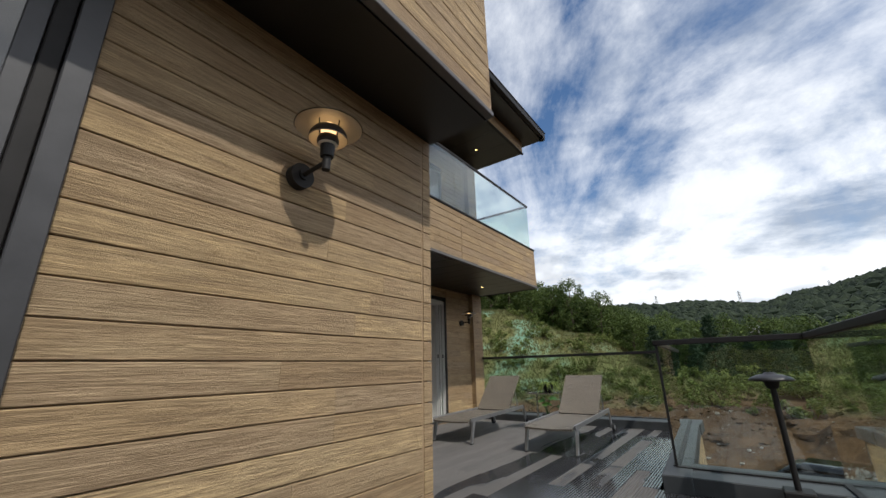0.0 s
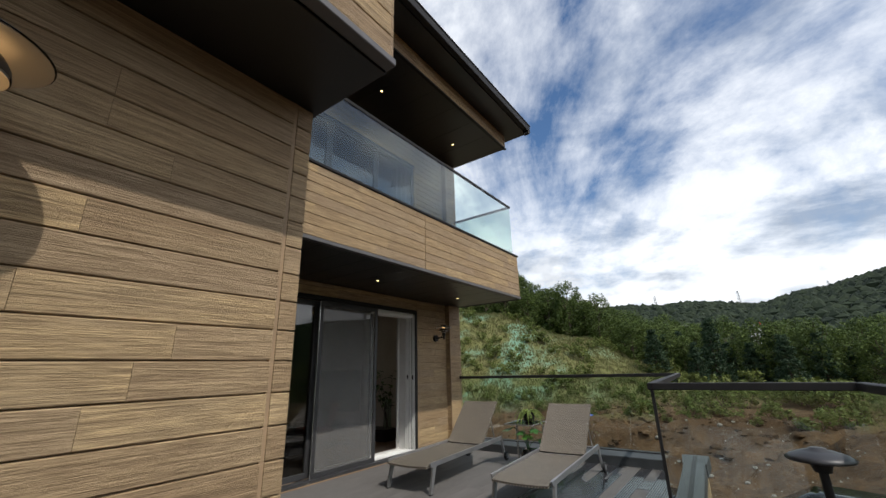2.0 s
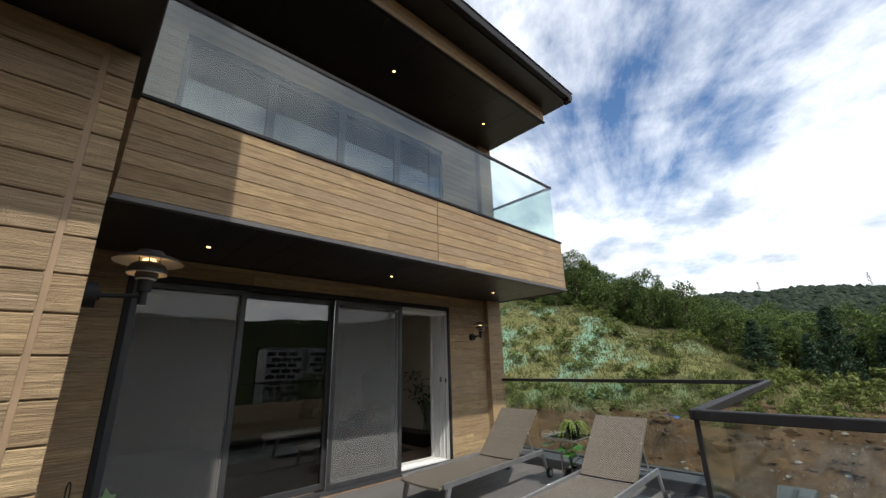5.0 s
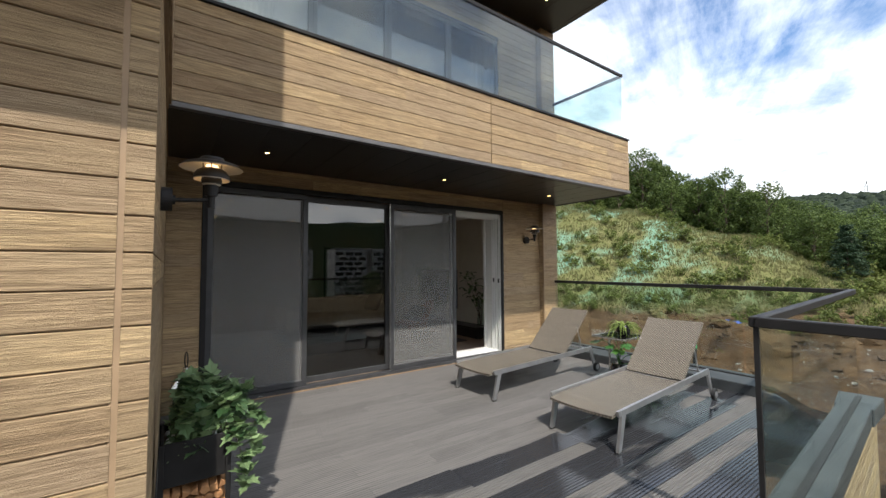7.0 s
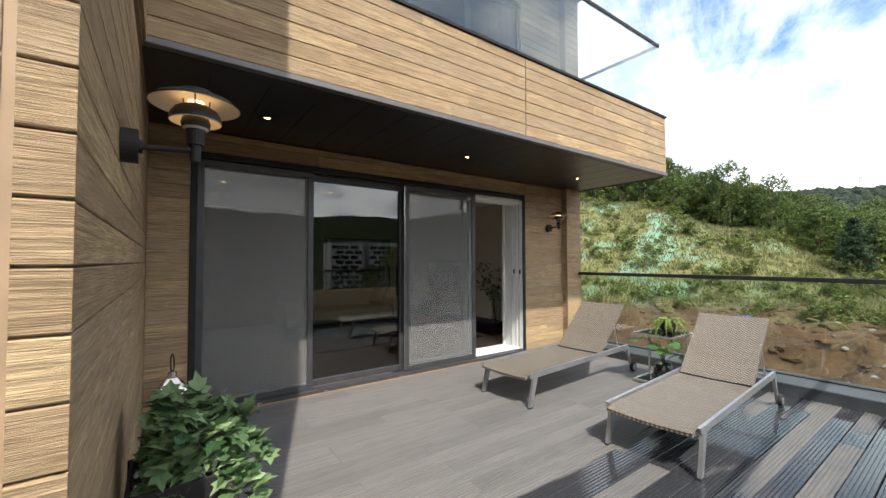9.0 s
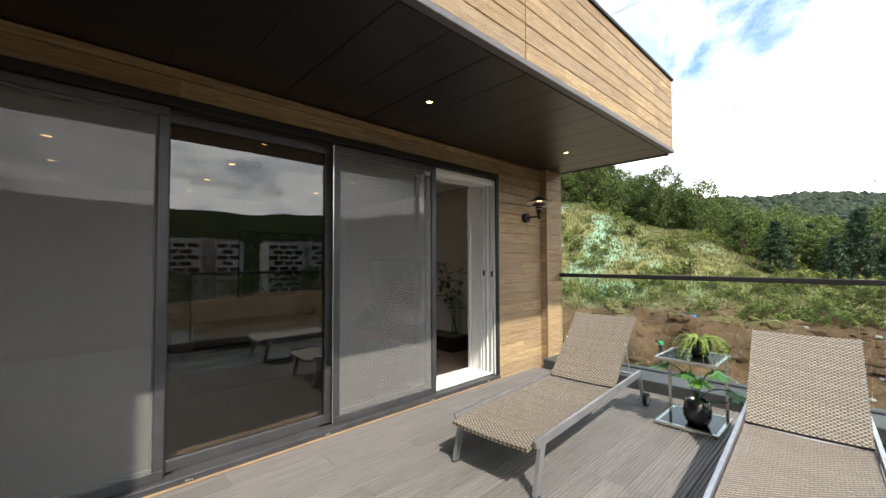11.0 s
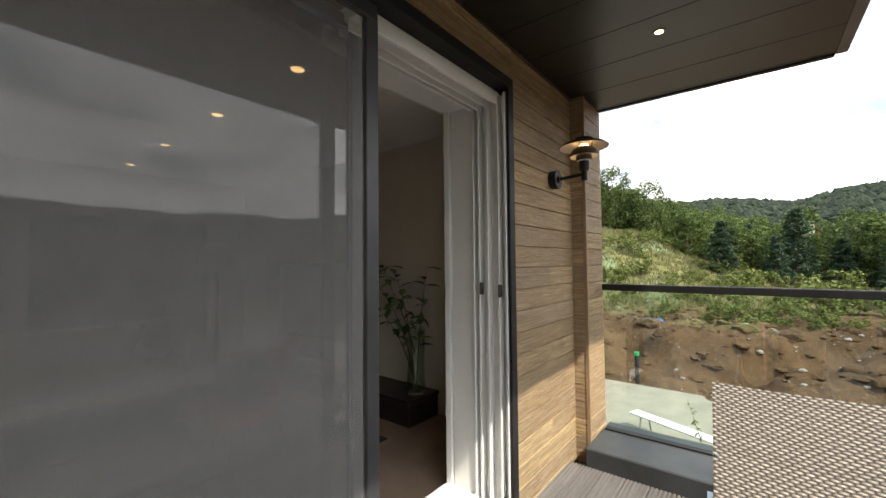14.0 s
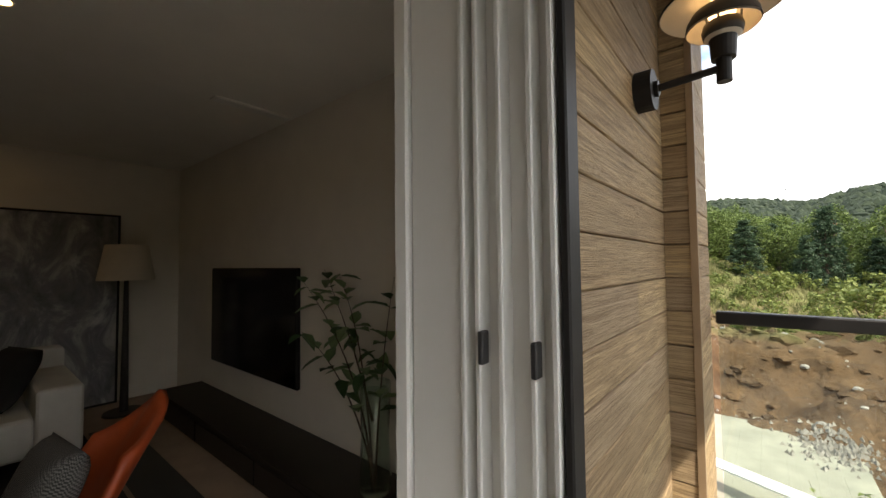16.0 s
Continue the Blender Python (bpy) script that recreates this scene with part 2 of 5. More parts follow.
def earth():
    """The site: brown dug earth, with grass and hydroseeded slope where the ground rises."""
    def build(node):
        pos = node("ShaderNodeNewGeometry").outputs["Position"]
        sep = node("ShaderNodeSeparateXYZ", {0: pos})
        n1 = noise_of(node, pos, 0.22, 6, 0.6)
        n2 = noise_of(node, pos, 2.2, 8, 0.65)
        n3 = noise_of(node, pos, 14.0, 4, 0.6)
        soil = ramp(node, n1, [(0.3, (0.070, 0.040, 0.021)), (0.5, (0.130, 0.076, 0.040)), (0.7, (0.165, 0.105, 0.062))])
        soil = mix(node, ramp(node, n2, [(0.40, 0.7), (0.58, 0.0)]), soil, (0.075, 0.048, 0.030))
        soil = mix(node, ramp(node, n3, [(0.62, 0.0), (0.72, 0.6)]), soil, (0.34, 0.29, 0.235))
        n4 = noise_of(node, pos, 6.0, 6, 0.7)
        soil = mix(node, ramp(node, n4, [(0.36, 0.5), (0.52, 0.0)]), soil, (0.045, 0.027, 0.016))
        soil = mix(node, ramp(node, n4, [(0.58, 0.0), (0.72, 0.55)]), soil, (0.24, 0.165, 0.105))
        grass = ramp(node, n2, [(0.3, (0.085, 0.100, 0.032)), (0.55, (0.150, 0.150, 0.058)), (0.75, (0.215, 0.195, 0.100))])
        mesh_net = mix(node, ramp(node, noise_of(node, node("ShaderNodeMapping", {0: pos, 2: (0, 0, 0.6), 3: (0.7, 0.25, 0.5)}).outputs[0], 0.6, 6, 0.6), [(0.48, 0.0), (0.57, 0.8)]), grass, (0.165, 0.300, 0.215))
        west = node("ShaderNodeMapRange", {0: sep.outputs[0], 1: -6.0, 2: -15.0}).outputs[0]
        mesh_net = mix(node, west, grass, mesh_net)
        wood = (0.030, 0.042, 0.016)
        edge = math_node(node, "ADD", sep.outputs[2], math_node(node, "MULTIPLY", math_node(node, "SUBTRACT", n1, 0.5), 1.6))
        green = ramp(node, node("ShaderNodeMapRange", {0: edge, 1: -1.15, 2: -0.55}).outputs[0], [(0.0, 0.0), (1.0, 1.0)])
        high = node("ShaderNodeMapRange", {0: edge, 1: 6.0, 2: 8.5}).outputs[0]
        col = mix(node, green, soil, mesh_net)
        col = mix(node, high, col, wood)
        h = math_node(node, "ADD", math_node(node, "MULTIPLY", n2, 0.6), math_node(node, "MULTIPLY", n4, 0.5))
        return surface(node, col, 0.95, 0.0, bump_of(node, h, 1.0, 0.13), **{"Specular_IOR_Level": 0.1})
    return material("earth and grass", build)


def concrete(name, color, scale=1.5):
    def build(node):
        pos = node("ShaderNodeNewGeometry").outputs["Position"]
        n1 = noise_of(node, pos, scale, 7, 0.62)
        n2 = noise_of(node, pos, 22.0, 4)
        col = mix(node, ramp(node, n1, [(0.35, 0.0), (0.65, 1.0)]), [c * 0.72 for c in color], color)
        return surface(node, col, 0.85, 0.0, bump_of(node, n2, 0.2, 0.004))
    return material(name, build)


def far_woods():
    def build(node):
        pos = node("ShaderNodeNewGeometry").outputs["Position"]
        n1 = noise_of(node, pos, 0.22, 6, 0.7)
        n2 = noise_of(node, pos, 0.03, 4)
        col = ramp(node, n1, [(0.34, (0.005, 0.010, 0.006)), (0.52, (0.015, 0.026, 0.012)), (0.7, (0.032, 0.048, 0.020))])
        col = mix(node, ramp(node, n2, [(0.4, 0.0), (0.7, 0.5)]), col, (0.024, 0.036, 0.024))
        return surface(node, col, 0.95, 0.0, bump_of(node, n1, 1.0, 1.5), **{"Specular_IOR_Level": 0.0})
    return material("far woods", build)


def abstract_paint():
    def build(node):
        co = coords(node, (1, 1.5, 0.9))
        n1 = noise_of(node, co, 2.2, 7, 0.66, 0.8)
        n2 = noise_of(node, co, 5.0, 5, 0.6)
        col = ramp(node, n1, [(0.35, (0.12, 0.125, 0.14)), (0.5, (0.24, 0.24, 0.26)), (0.66, (0.62, 0.61, 0.60))])
        col = mix(node, ramp(node, n2, [(0.5, 0.0), (0.65, 0.5)]), col, (0.30, 0.28, 0.27))
        return surface(node, col, 0.7, 0.0, bump_of(node, n2, 0.3, 0.004))
    return material("abstract grey paint", build)


def check_cloth():
    def build(node):
        co = coords(node, (150, 150, 150))
        c = node("ShaderNodeTexChecker", {0: co, 1: (0.03, 0.03, 0.03, 1), 2: (0.20, 0.197, 0.19, 1), 3: 1.0}).outputs[0]
        return surface(node, c, 0.9)
    return material("black and white check cloth", build)


def glow(name, color, strength):
    return material(name, lambda node: node("ShaderNodeEmission", {0: (*color, 1), 1: strength}).outputs[0])


M_SIDING = siding()
M_SEAM = plain("tan corner strip", (0.30, 0.205, 0.12), 0.6)
M_DECK = decking()
M_WEAVE = woven()
M_BLACK = plain("black powder-coated aluminium", (0.018, 0.017, 0.017), 0.55, 0.0, 0.2, gloss=0.25)
M_FRAME = plain("dark grey aluminium", (0.055, 0.055, 0.058), 0.42, 0.3, 0.15)
M_SOFFIT = plain("dark brown soffit metal", (0.018, 0.0165, 0.0155), 0.34, 0.0, 0.15, 1.2)
M_TRIM = plain("grey edge trim", (0.12, 0.115, 0.115), 0.45, 0.3)
M_COPING = plain("dark grey coping metal", (0.050, 0.054, 0.057), 0.5, 0.0, 0.3, 2.5, gloss=0.3)
M_SILVER = plain("brushed silver metal", (0.50, 0.50, 0.51), 0.36, 0.85, 0.1, 9.0)
M_STEEL = plain("polished steel", (0.62, 0.61, 0.58), 0.24, 0.9, 0.1)
M_WHITE = plain("white window plastic", (0.78, 0.78, 0.76), 0.42, 0.0, 0.03, 3.0, 0.03)
M_WALL = plain("cream interior wall paint", (0.74, 0.69, 0.61), 0.8, 0.0, 0.04, 2.0)
M_CEIL = plain("white ceiling paint", (0.80, 0.78, 0.73), 0.85, 0.0, 0.03, 2.0)
M_RUBBER = plain("black rubber", (0.012, 0.012, 0.012), 0.7)
M_LAMP_IN = plain("cream enamel", (0.56, 0.51, 0.43), 0.45, 0.0, 0.04)
M_LAMP_OUT = plain("dark bronze lamp paint", (0.030, 0.026, 0.023), 0.45, 0.2)
M_GLASS = clear_glass("clear rail glass", (0.885, 0.945, 0.92), 1.5)
M_DOORGLASS = clear_glass("tinted door glass", (0.45, 0.44, 0.41), 2.2)
M_SCREEN = screen_cloth()
M_EARTH = earth()
M_PAD = concrete("pale fresh concrete", (0.31, 0.29, 0.225))
M_RUBBLE = concrete("grey field stone", (0.30, 0.27, 0.235), 5.0)
M_WOODS = far_woods()
M_IVY = leaf_stuff("variegated ivy leaves", (0.030, 0.075, 0.026), (0.26, 0.36, 0.17), 0.4)
M_FERN = leaf_stuff("pale fern fronds", (0.10, 0.17, 0.035), (0.30, 0.38, 0.10), 0.45, 0.35)
M_MONSTERA = leaf_stuff("glossy green leaf", (0.020, 0.075, 0.022), (0.06, 0.17, 0.045), 0.3)
# Lighter copy of the leaf green, with sunlight put into its colour.
M_LIT_LEAF = leaf_stuff("sunlit green leaf", (0.09, 0.26, 0.04), (0.16, 0.38, 0.07), 0.3, 0.4)
M_TREE = leaf_stuff("broad tree leaves", (0.032, 0.058, 0.016), (0.140, 0.190, 0.048), 0.6, 0.32)
M_PINE = leaf_stuff("pine needles", (0.018, 0.042, 0.022), (0.055, 0.090, 0.044), 0.6)
M_BUSH = leaf_stuff("slope shrubs", (0.060, 0.088, 0.018), (0.195, 0.225, 0.060), 0.6)
M_GRASS = leaf_stuff("dry slope grass", (0.120, 0.130, 0.045), (0.28, 0.26, 0.12), 0.7)
M_HILL = leaf_stuff("far tree tops", (0.011, 0.019, 0.012), (0.030, 0.043, 0.022), 0.9, 0.0)
M_BARK = plain("brown bark", (0.085, 0.062, 0.045), 0.9, 0.0, 0.3, 9.0, 0.5)
M_POT = plain("dark glazed pot", (0.022, 0.020, 0.020), 0.25, 0.0, 0.3)
M_SOIL = plain("potting soil", (0.045, 0.03, 0.02), 0.95, 0.0, 0.3, 30.0, 0.6)
M_LOG = plain("split firewood", (0.42, 0.21, 0.09), 0.8, 0.0, 0.35, 20.0, 0.4)
M_TV = plain("black screen glass", (0.006, 0.006, 0.007), 0.12, 0.0, 0.05)
M_DARKWOOD = plain("black stained wood", (0.022, 0.018, 0.016), 0.45, 0.0, 0.3)
M_FLOOR = plain("tan wood floor", (0.36, 0.265, 0.195), 0.45, 0.0, 0.15, 3.0)
M_RUG = plain("charcoal rug", (0.035, 0.036, 0.042), 0.95, 0.0, 0.25, 40.0, 0.5)
M_SOFA = plain("cream leather", (0.62, 0.60, 0.55), 0.55, 0.0, 0.05)
M_ORANGE = plain("orange leather", (0.42, 0.075, 0.022), 0.5, 0.0, 0.12)
M_CUSHION = plain("black velvet", (0.010, 0.010, 0.011), 0.9)
M_CHECK = check_cloth()
M_SHADE = plain("cream lampshade cloth", (0.62, 0.54, 0.42), 0.9, 0.0, 0.05)
M_PAINTING = abstract_paint()
M_BLUE = plain("blue tarpaulin", (0.05, 0.09, 0.34), 0.6)
M_PIPE = plain("grey pipe plastic", (0.22, 0.23, 0.23), 0.5)
M_GREENCAP = plain("green pipe cap", (0.03, 0.42, 0.15), 0.5)
M_RED = plain("red crane paint", (0.55, 0.05, 0.02), 0.5)
M_BLOCK = concrete("white breeze block", (0.82, 0.81, 0.78), 2.0)
M_PLASTER = concrete("weathered white plaster", (0.46, 0.45, 0.43), 0.4)
M_BULB = glow("lit lamp bulb", (1.0, 0.62, 0.28), 2.6)
M_ROOMSPOT = glow("lit room downlight", (1.0, 0.66, 0.28), 4.5)
M_SPOT = glow("lit downlight", (1.0, 0.64, 0.24), 7.0)


# ---- building helpers ----
def thing(name, label, category, at=(0, 0, 0), turn=0.0, group="", kind=""):
    ob = new(name)
    ob.empty_display_size = 0.1
    ob.matrix_world = pose(*at, 0, 0, turn)
    return tagged(ob, label, category, group, kind)


def part(name, bm, mat, parent=None, label="", smooth=False, at=None):
    me = bpy.data.meshes.new(name)
    bm.normal_update()
    bm.to_mesh(me)
    bm.free()
    me.materials.append(mat)
    if smooth:
        me.polygons.foreach_set("use_smooth", [True] * len(me.polygons))
    ob = new(name, me)
    ob.parent = parent
    if at is not None:
        ob.matrix_basis = at
    return tagged(ob, label)


def structure(name, bm, mat, label, category="wall"):
    return tagged(part(name, bm, mat), label, category, kind="structure")


def bx(bm, x0, x1, y0, y1, z0, z1, bevel=0.0, seg=1):
    m = Matrix.Translation(((x0 + x1) / 2, (y0 + y1) / 2, (z0 + z1) / 2)) @ Matrix.Diagonal((abs(x1 - x0), abs(y1 - y0), abs(z1 - z0), 1))
    vs = bmesh.ops.create_cube(bm, size=1, matrix=m)["verts"]
    if bevel:
        es = list({e for v in vs for e in v.link_edges})
        bmesh.ops.bevel(bm, geom=es, offset=bevel, segments=seg, affect="EDGES", profile=0.6)
    return bm


def box(*a, **k):
    return bx(bmesh.new(), *a, **k)


def rod(bm, a, b, r0, r1=None, seg=10, caps=True):
    a, b = Vector(a), Vector(b)
    m = Matrix.Translation((a + b) / 2) @ (b - a).to_track_quat("Z", "Y").to_matrix().to_4x4()
    bmesh.ops.create_cone(bm, cap_ends=caps, segments=seg, radius1=r0, radius2=r0 if r1 is None else r1, depth=(b - a).length, matrix=m)
    return bm


def lathe(bm, profile, seg=28, m=Matrix()):
    rings = []
    for r, z in profile:
        rings.append([bm.verts.new(m @ Vector((r * math.cos(2 * math.pi * i / seg), r * math.sin(2 * math.pi * i / seg), z))) for i in range(seg)])
    for a, b in zip(rings, rings[1:]):
        for i in range(seg):
            bm.faces.new((a[i], a[(i + 1) % seg], b[(i + 1) % seg], b[i]))
    return bm


def slanted(bm, pts, width, axis_turn=Matrix()):
    """A bar with a rectangular section along x: pts are (y, z) corners of its side."""
    lo = [bm.verts.new(axis_turn @ Vector((-width / 2, y, z))) for y, z in pts]
    hi = [bm.verts.new(axis_turn @ Vector((width / 2, y, z))) for y, z in pts]
    bm.faces.new(lo)
    bm.faces.new(hi[::-1])
    n = len(pts)
    for i in range(n):
        bm.faces.new((lo[i], hi[i], hi[(i + 1) % n], lo[(i + 1) % n]))
    return bm


# ---- the house: walls and their boards ----
PITCH = 0.1205
BOARDS = {}


def board_mesh(length, height=PITCH - 0.005):
    key = (round(length, 2), round(height, 3))
    if key not in BOARDS:
        bm = bmesh.new()
        w, c = 0.018, 0.003
        prof = [(0, 0), (w - c, 0), (w, c), (w, key[1] - c), (w - c, key[1]), (0, key[1])]
        a = [bm.verts.new((x, 0.0006, z)) for x, z in prof]
        b = [bm.verts.new((x, key[0] - 0.0006, z)) for x, z in prof]
        bm.faces.new(a)
        bm.faces.new(b[::-1])
        for i in range(6):
            bm.faces.new((a[i], b[i], b[(i + 1) % 6], a[(i + 1) % 6]))
        bmesh.ops.recalc_face_normals(bm, faces=bm.faces)
        me = bpy.data.meshes.new("board")
        bm.to_mesh(me)
        bm.free()
        me.materials.append(M_SIDING)
        BOARDS[key] = me
    return BOARDS[key]


def clad(wall, at, turn, length, z0, z1, cut=(0.5, 1.5), pitch=PITCH, rng=random.Random(3)):
    """Horizontal boards along a wall; local +x is the outside."""
    z = z0
    while z < z1 - 0.02:
        h = min(pitch, z1 - z) - 0.005
        y = 0.0
        while y < length - 0.005:
            step = round(rng.uniform(*cut), 1)
            if length - y - step < 0.3:
                step = length - y
            step = min(step, length - y)
            ob = new("board", board_mesh(step, h))
            ob.parent = wall
            ob.matrix_basis = pose(at[0], at[1], z + 0.0025, 0, 0, turn) @ Matrix.Translation((0, y, 0))
            y += step
        z += pitch


FX, AX, BX = -4.965, -1.605, -3.41   # back planes of the boards: door wall, lamp wall, balcony front
# lamp wall beside the camera's start, and the wall that returns from it to the door wall
wall_lamp = structure("wall_lamp_side", box(-1.95, AX, 0.19, 2.018, -0.06, 2.66), M_SEAM, "wall clad in horizontal wood-grain boards", "wall")
clad(wall_lamp, (AX, 0.19), 0, 1.745, -0.0085, 2.66, (0.7, 1.6), 0.1213)
clad(wall_lamp, (AX, 1.957), 0, 0.079, -0.0085, 2.66, (1, 1), 0.1213)
part("corner_strip", box(AX, AX + 0.014, 1.935, 1.957, 0, 2.66), M_SEAM, wall_lamp)
wall_return = structure("wall_return", box(FX, -1.95, 1.8, 2.018, -0.06, 2.66), M_SEAM, "short wall clad in wood-grain boards", "wall")
clad(wall_return, (AX + 0.016, 2.018), 90, 3.33, -0.0085, 2.66, (1.2, 1.8), 0.1213)

# door wall: beside, above and past the sliding doors
wall_door = structure("wall_door_side", box(FX - 0.455, FX, 1.8, 2.36, -0.06, 2.70), M_SEAM, "recessed wall clad in wood-grain boards", "wall")
bm = box(FX - 0.455, FX, 2.36, 6.867, 2.50, 2.70)
bx(bm, FX - 0.455, FX, 6.903, 8.17, -0.06, 2.70)
bx(bm, FX - 0.01, FX, 6.867, 6.903, -0.06, 2.70)
part("wall_core", bm, M_SEAM, wall_door)
clad(wall_door, (FX, 2.038), 0, 0.32, -0.1139, 2.69, (1, 1), 0.1266)
clad(wall_door, (FX, 2.362), 0, 4.50, 2.502, 2.69, (0.9, 1.6), 0.127)
clad(wall_door, (FX, 6.867), 0, 0.925, -0.1139, 2.69, (0.4, 1.0), 0.1266)
pier = structure("wall_pier", box(FX, -4.86, 7.81, 8.16, -0.06, 2.70), M_SEAM, "narrow pier clad in short wood-grain boards", "wall")
clad(pier, (-4.86, 7.81), 0, 0.37, -0.1139, 2.69, (1, 1), 0.1266)
clad(pier, (FX + 0.004, 7.81), -90, 0.12, -0.1139, 2.69, (1, 1), 0.1266)
part("corner_strip", box(-4.862, -4.838, 7.788, 7.808, 0, 2.69), M_SEAM, pier)

# balcony over the doors
balcony = structure("balcony", box(-3.62, BX, 2.04, 8.20, 2.735, 3.57), M_SEAM, "balcony parapet clad in wood-grain boards", "balcony")
part("balcony_floor", box(FX, -3.62, 2.04, 8.20, 2.735, 2.93), M_COPING, balcony)
clad(balcony, (BX, 2.04), 0, 3.16, 2.752, 3.57, (0.6, 1.5))
clad(balcony, (BX, 5.21), 0, 2.99, 2.752, 3.57, (0.4, 1.1))
clad(balcony, (BX + 0.018, 8.20), 90, 1.5, 2.752, 3.57, (0.6, 1.2))
part("edge_trim", box(BX - 0.03, BX + 0.03, 2.04, 8.235, 2.705, 2.748, bevel=0.004), M_TRIM, balcony)
part("edge_trim", box(FX, BX - 0.03, 8.195, 8.235, 2.690, 2.748, bevel=0.004), M_BLACK, balcony)
part("coping", box(-3.66, BX + 0.035, 2.04, 8.24, 3.572, 3.605, bevel=0.004), M_BLACK, balcony)


def soffit_panels(x0, x1, y0, y1, z, pitch):
    bm = bmesh.new()
    y = y0
    while y < y1 - 0.01:
        e = min(y + pitch, y1)
        bx(bm, x0, x1, y + 0.002, e - 0.002, z, z + 0.02, bevel=0.002)
        y = e
    bx(bm, x0, x1, y0, y1, z + 0.006, z + 0.03)
    return bm


structure("ceiling_balcony_soffit", soffit_panels(FX + 0.02, BX - 0.03, 2.04, 8.195, 2.700, 0.36), M_SOFFIT, "dark brown metal soffit in strips under the balcony", "soffit")

# upper storey that juts out over the lamp wall
upper_box = structure("wall_upper_storey", box(-4.9, -1.08, -4.0, 2.05, 2.70, 6.9), M_SEAM, "jutting upper storey clad in wood-grain boards", "wall")
clad(upper_box, (-1.08, -1.2), 0, 3.25, 2.715, 6.9, (0.8, 1.7))
clad(upper_box, (-1.062, 2.05), 90, 3.8, 2.715, 6.9, (1.4, 2.0))
part("edge_trim", box(-1.11, -1.05, -4.0, 2.075, 2.675, 2.712, bevel=0.004), M_TRIM, upper_box)
structure("ceiling_upper_soffit", soffit_panels(AX - 0.3, -1.11, -4.0, 2.07, 2.662, 3.1), M_SOFFIT, "black metal soffit under the jutting storey", "soffit")

# upper door wall behind the balcony
wall_up = structure("wall_upper_door_side", box(FX - 0.3, FX, 2.05, 2.45, 2.93, 6.1), M_SEAM, "upper wall clad in wood-grain boards", "wall")
bm = box(FX - 0.3, FX, 2.45, 6.80, 5.60, 6.1)
bx(bm, FX - 0.3, FX, 6.80, 8.17, 2.93, 6.1)
part("wall_core", bm, M_SEAM, wall_up)
clad(wall_up, (FX, 2.05), 0, 0.40, 2.93, 6.1, (1, 1))
clad(wall_up, (FX, 2.45), 0, 4.35, 5.60, 6.1, (0.9, 1.6))
clad(wall_up, (FX, 6.80), 0, 0.99, 2.93, 6.1, (0.5, 1.0))
pier_up = structure("wall_upper_pier", box(FX, -4.86, 7.81, 8.16, 2.93, 6.1), M_SEAM, "upper pier clad in short wood-grain boards", "wall")
clad(pier_up, (-4.86, 7.81), 0, 0.37, 2.93, 6.1, (1, 1))

# roof over the balcony
roof = structure("roof", bmesh.new(), M_BLACK, "dark metal roof with a deep eave and gutter", "roof")
bm = slanted(bmesh.new(), [(-2.98, 6.52), (-9.5, 8.75), (-9.5, 8.90), (-2.98, 6.60)], 6.4, Matrix.Translation((0, 5.25, 0)) @ Matrix(((0, 1, 0, 0), (1, 0, 0, 0), (0, 0, 1, 0), (0, 0, 0, 1))))
bmesh.ops.recalc_face_normals(bm, faces=bm.faces)
part("roof_sheet", bm, M_BLACK, roof)
part("eave_board", box(-3.60, -3.0, 2.07, 8.40, 6.42, 6.50), M_SOFFIT, roof)
gutter = part("gutter", box(-3.0, -2.90, 2.07, 8.43, 6.44, 6.60, bevel=0.018, seg=2), M_BLACK, roof)
part("gutter_lip", box(-2.91, -2.885, 2.07, 8.44, 6.585, 6.605, bevel=0.004), M_BLACK, roof)
part("gutter_bracket", box(-3.02, -2.89, 8.30, 8.36, 6.36, 6.45, bevel=0.006), M_BLACK, roof)
fascia = part("fascia", box(-3.62, -3.44, 2.06, 8.17, 6.10, 6.42), M_SEAM, roof)
for i in range(3):
    for y in (2.06, 3.4, 5.1, 6.6):
        w = {2.06: 1.34, 3.4: 1.7, 5.1: 1.5, 6.6: 1.56}[y]
        ob = new("board", board_mesh(w, 0.098))
        ob.parent = fascia
        ob.matrix_basis = pose(-3.44, y, 6.115 + 0.102 * i)
part("edge_trim", box(-3.46, -3.41, 2.06, 8.19, 6.085, 6.112), M_BLACK, roof)
structure("ceiling_roof_soffit", soffit_panels(FX, -3.46, 2.05, 8.17, 6.095, 0.6), M_SOFFIT, "black metal soffit under the roof eave", "soffit")


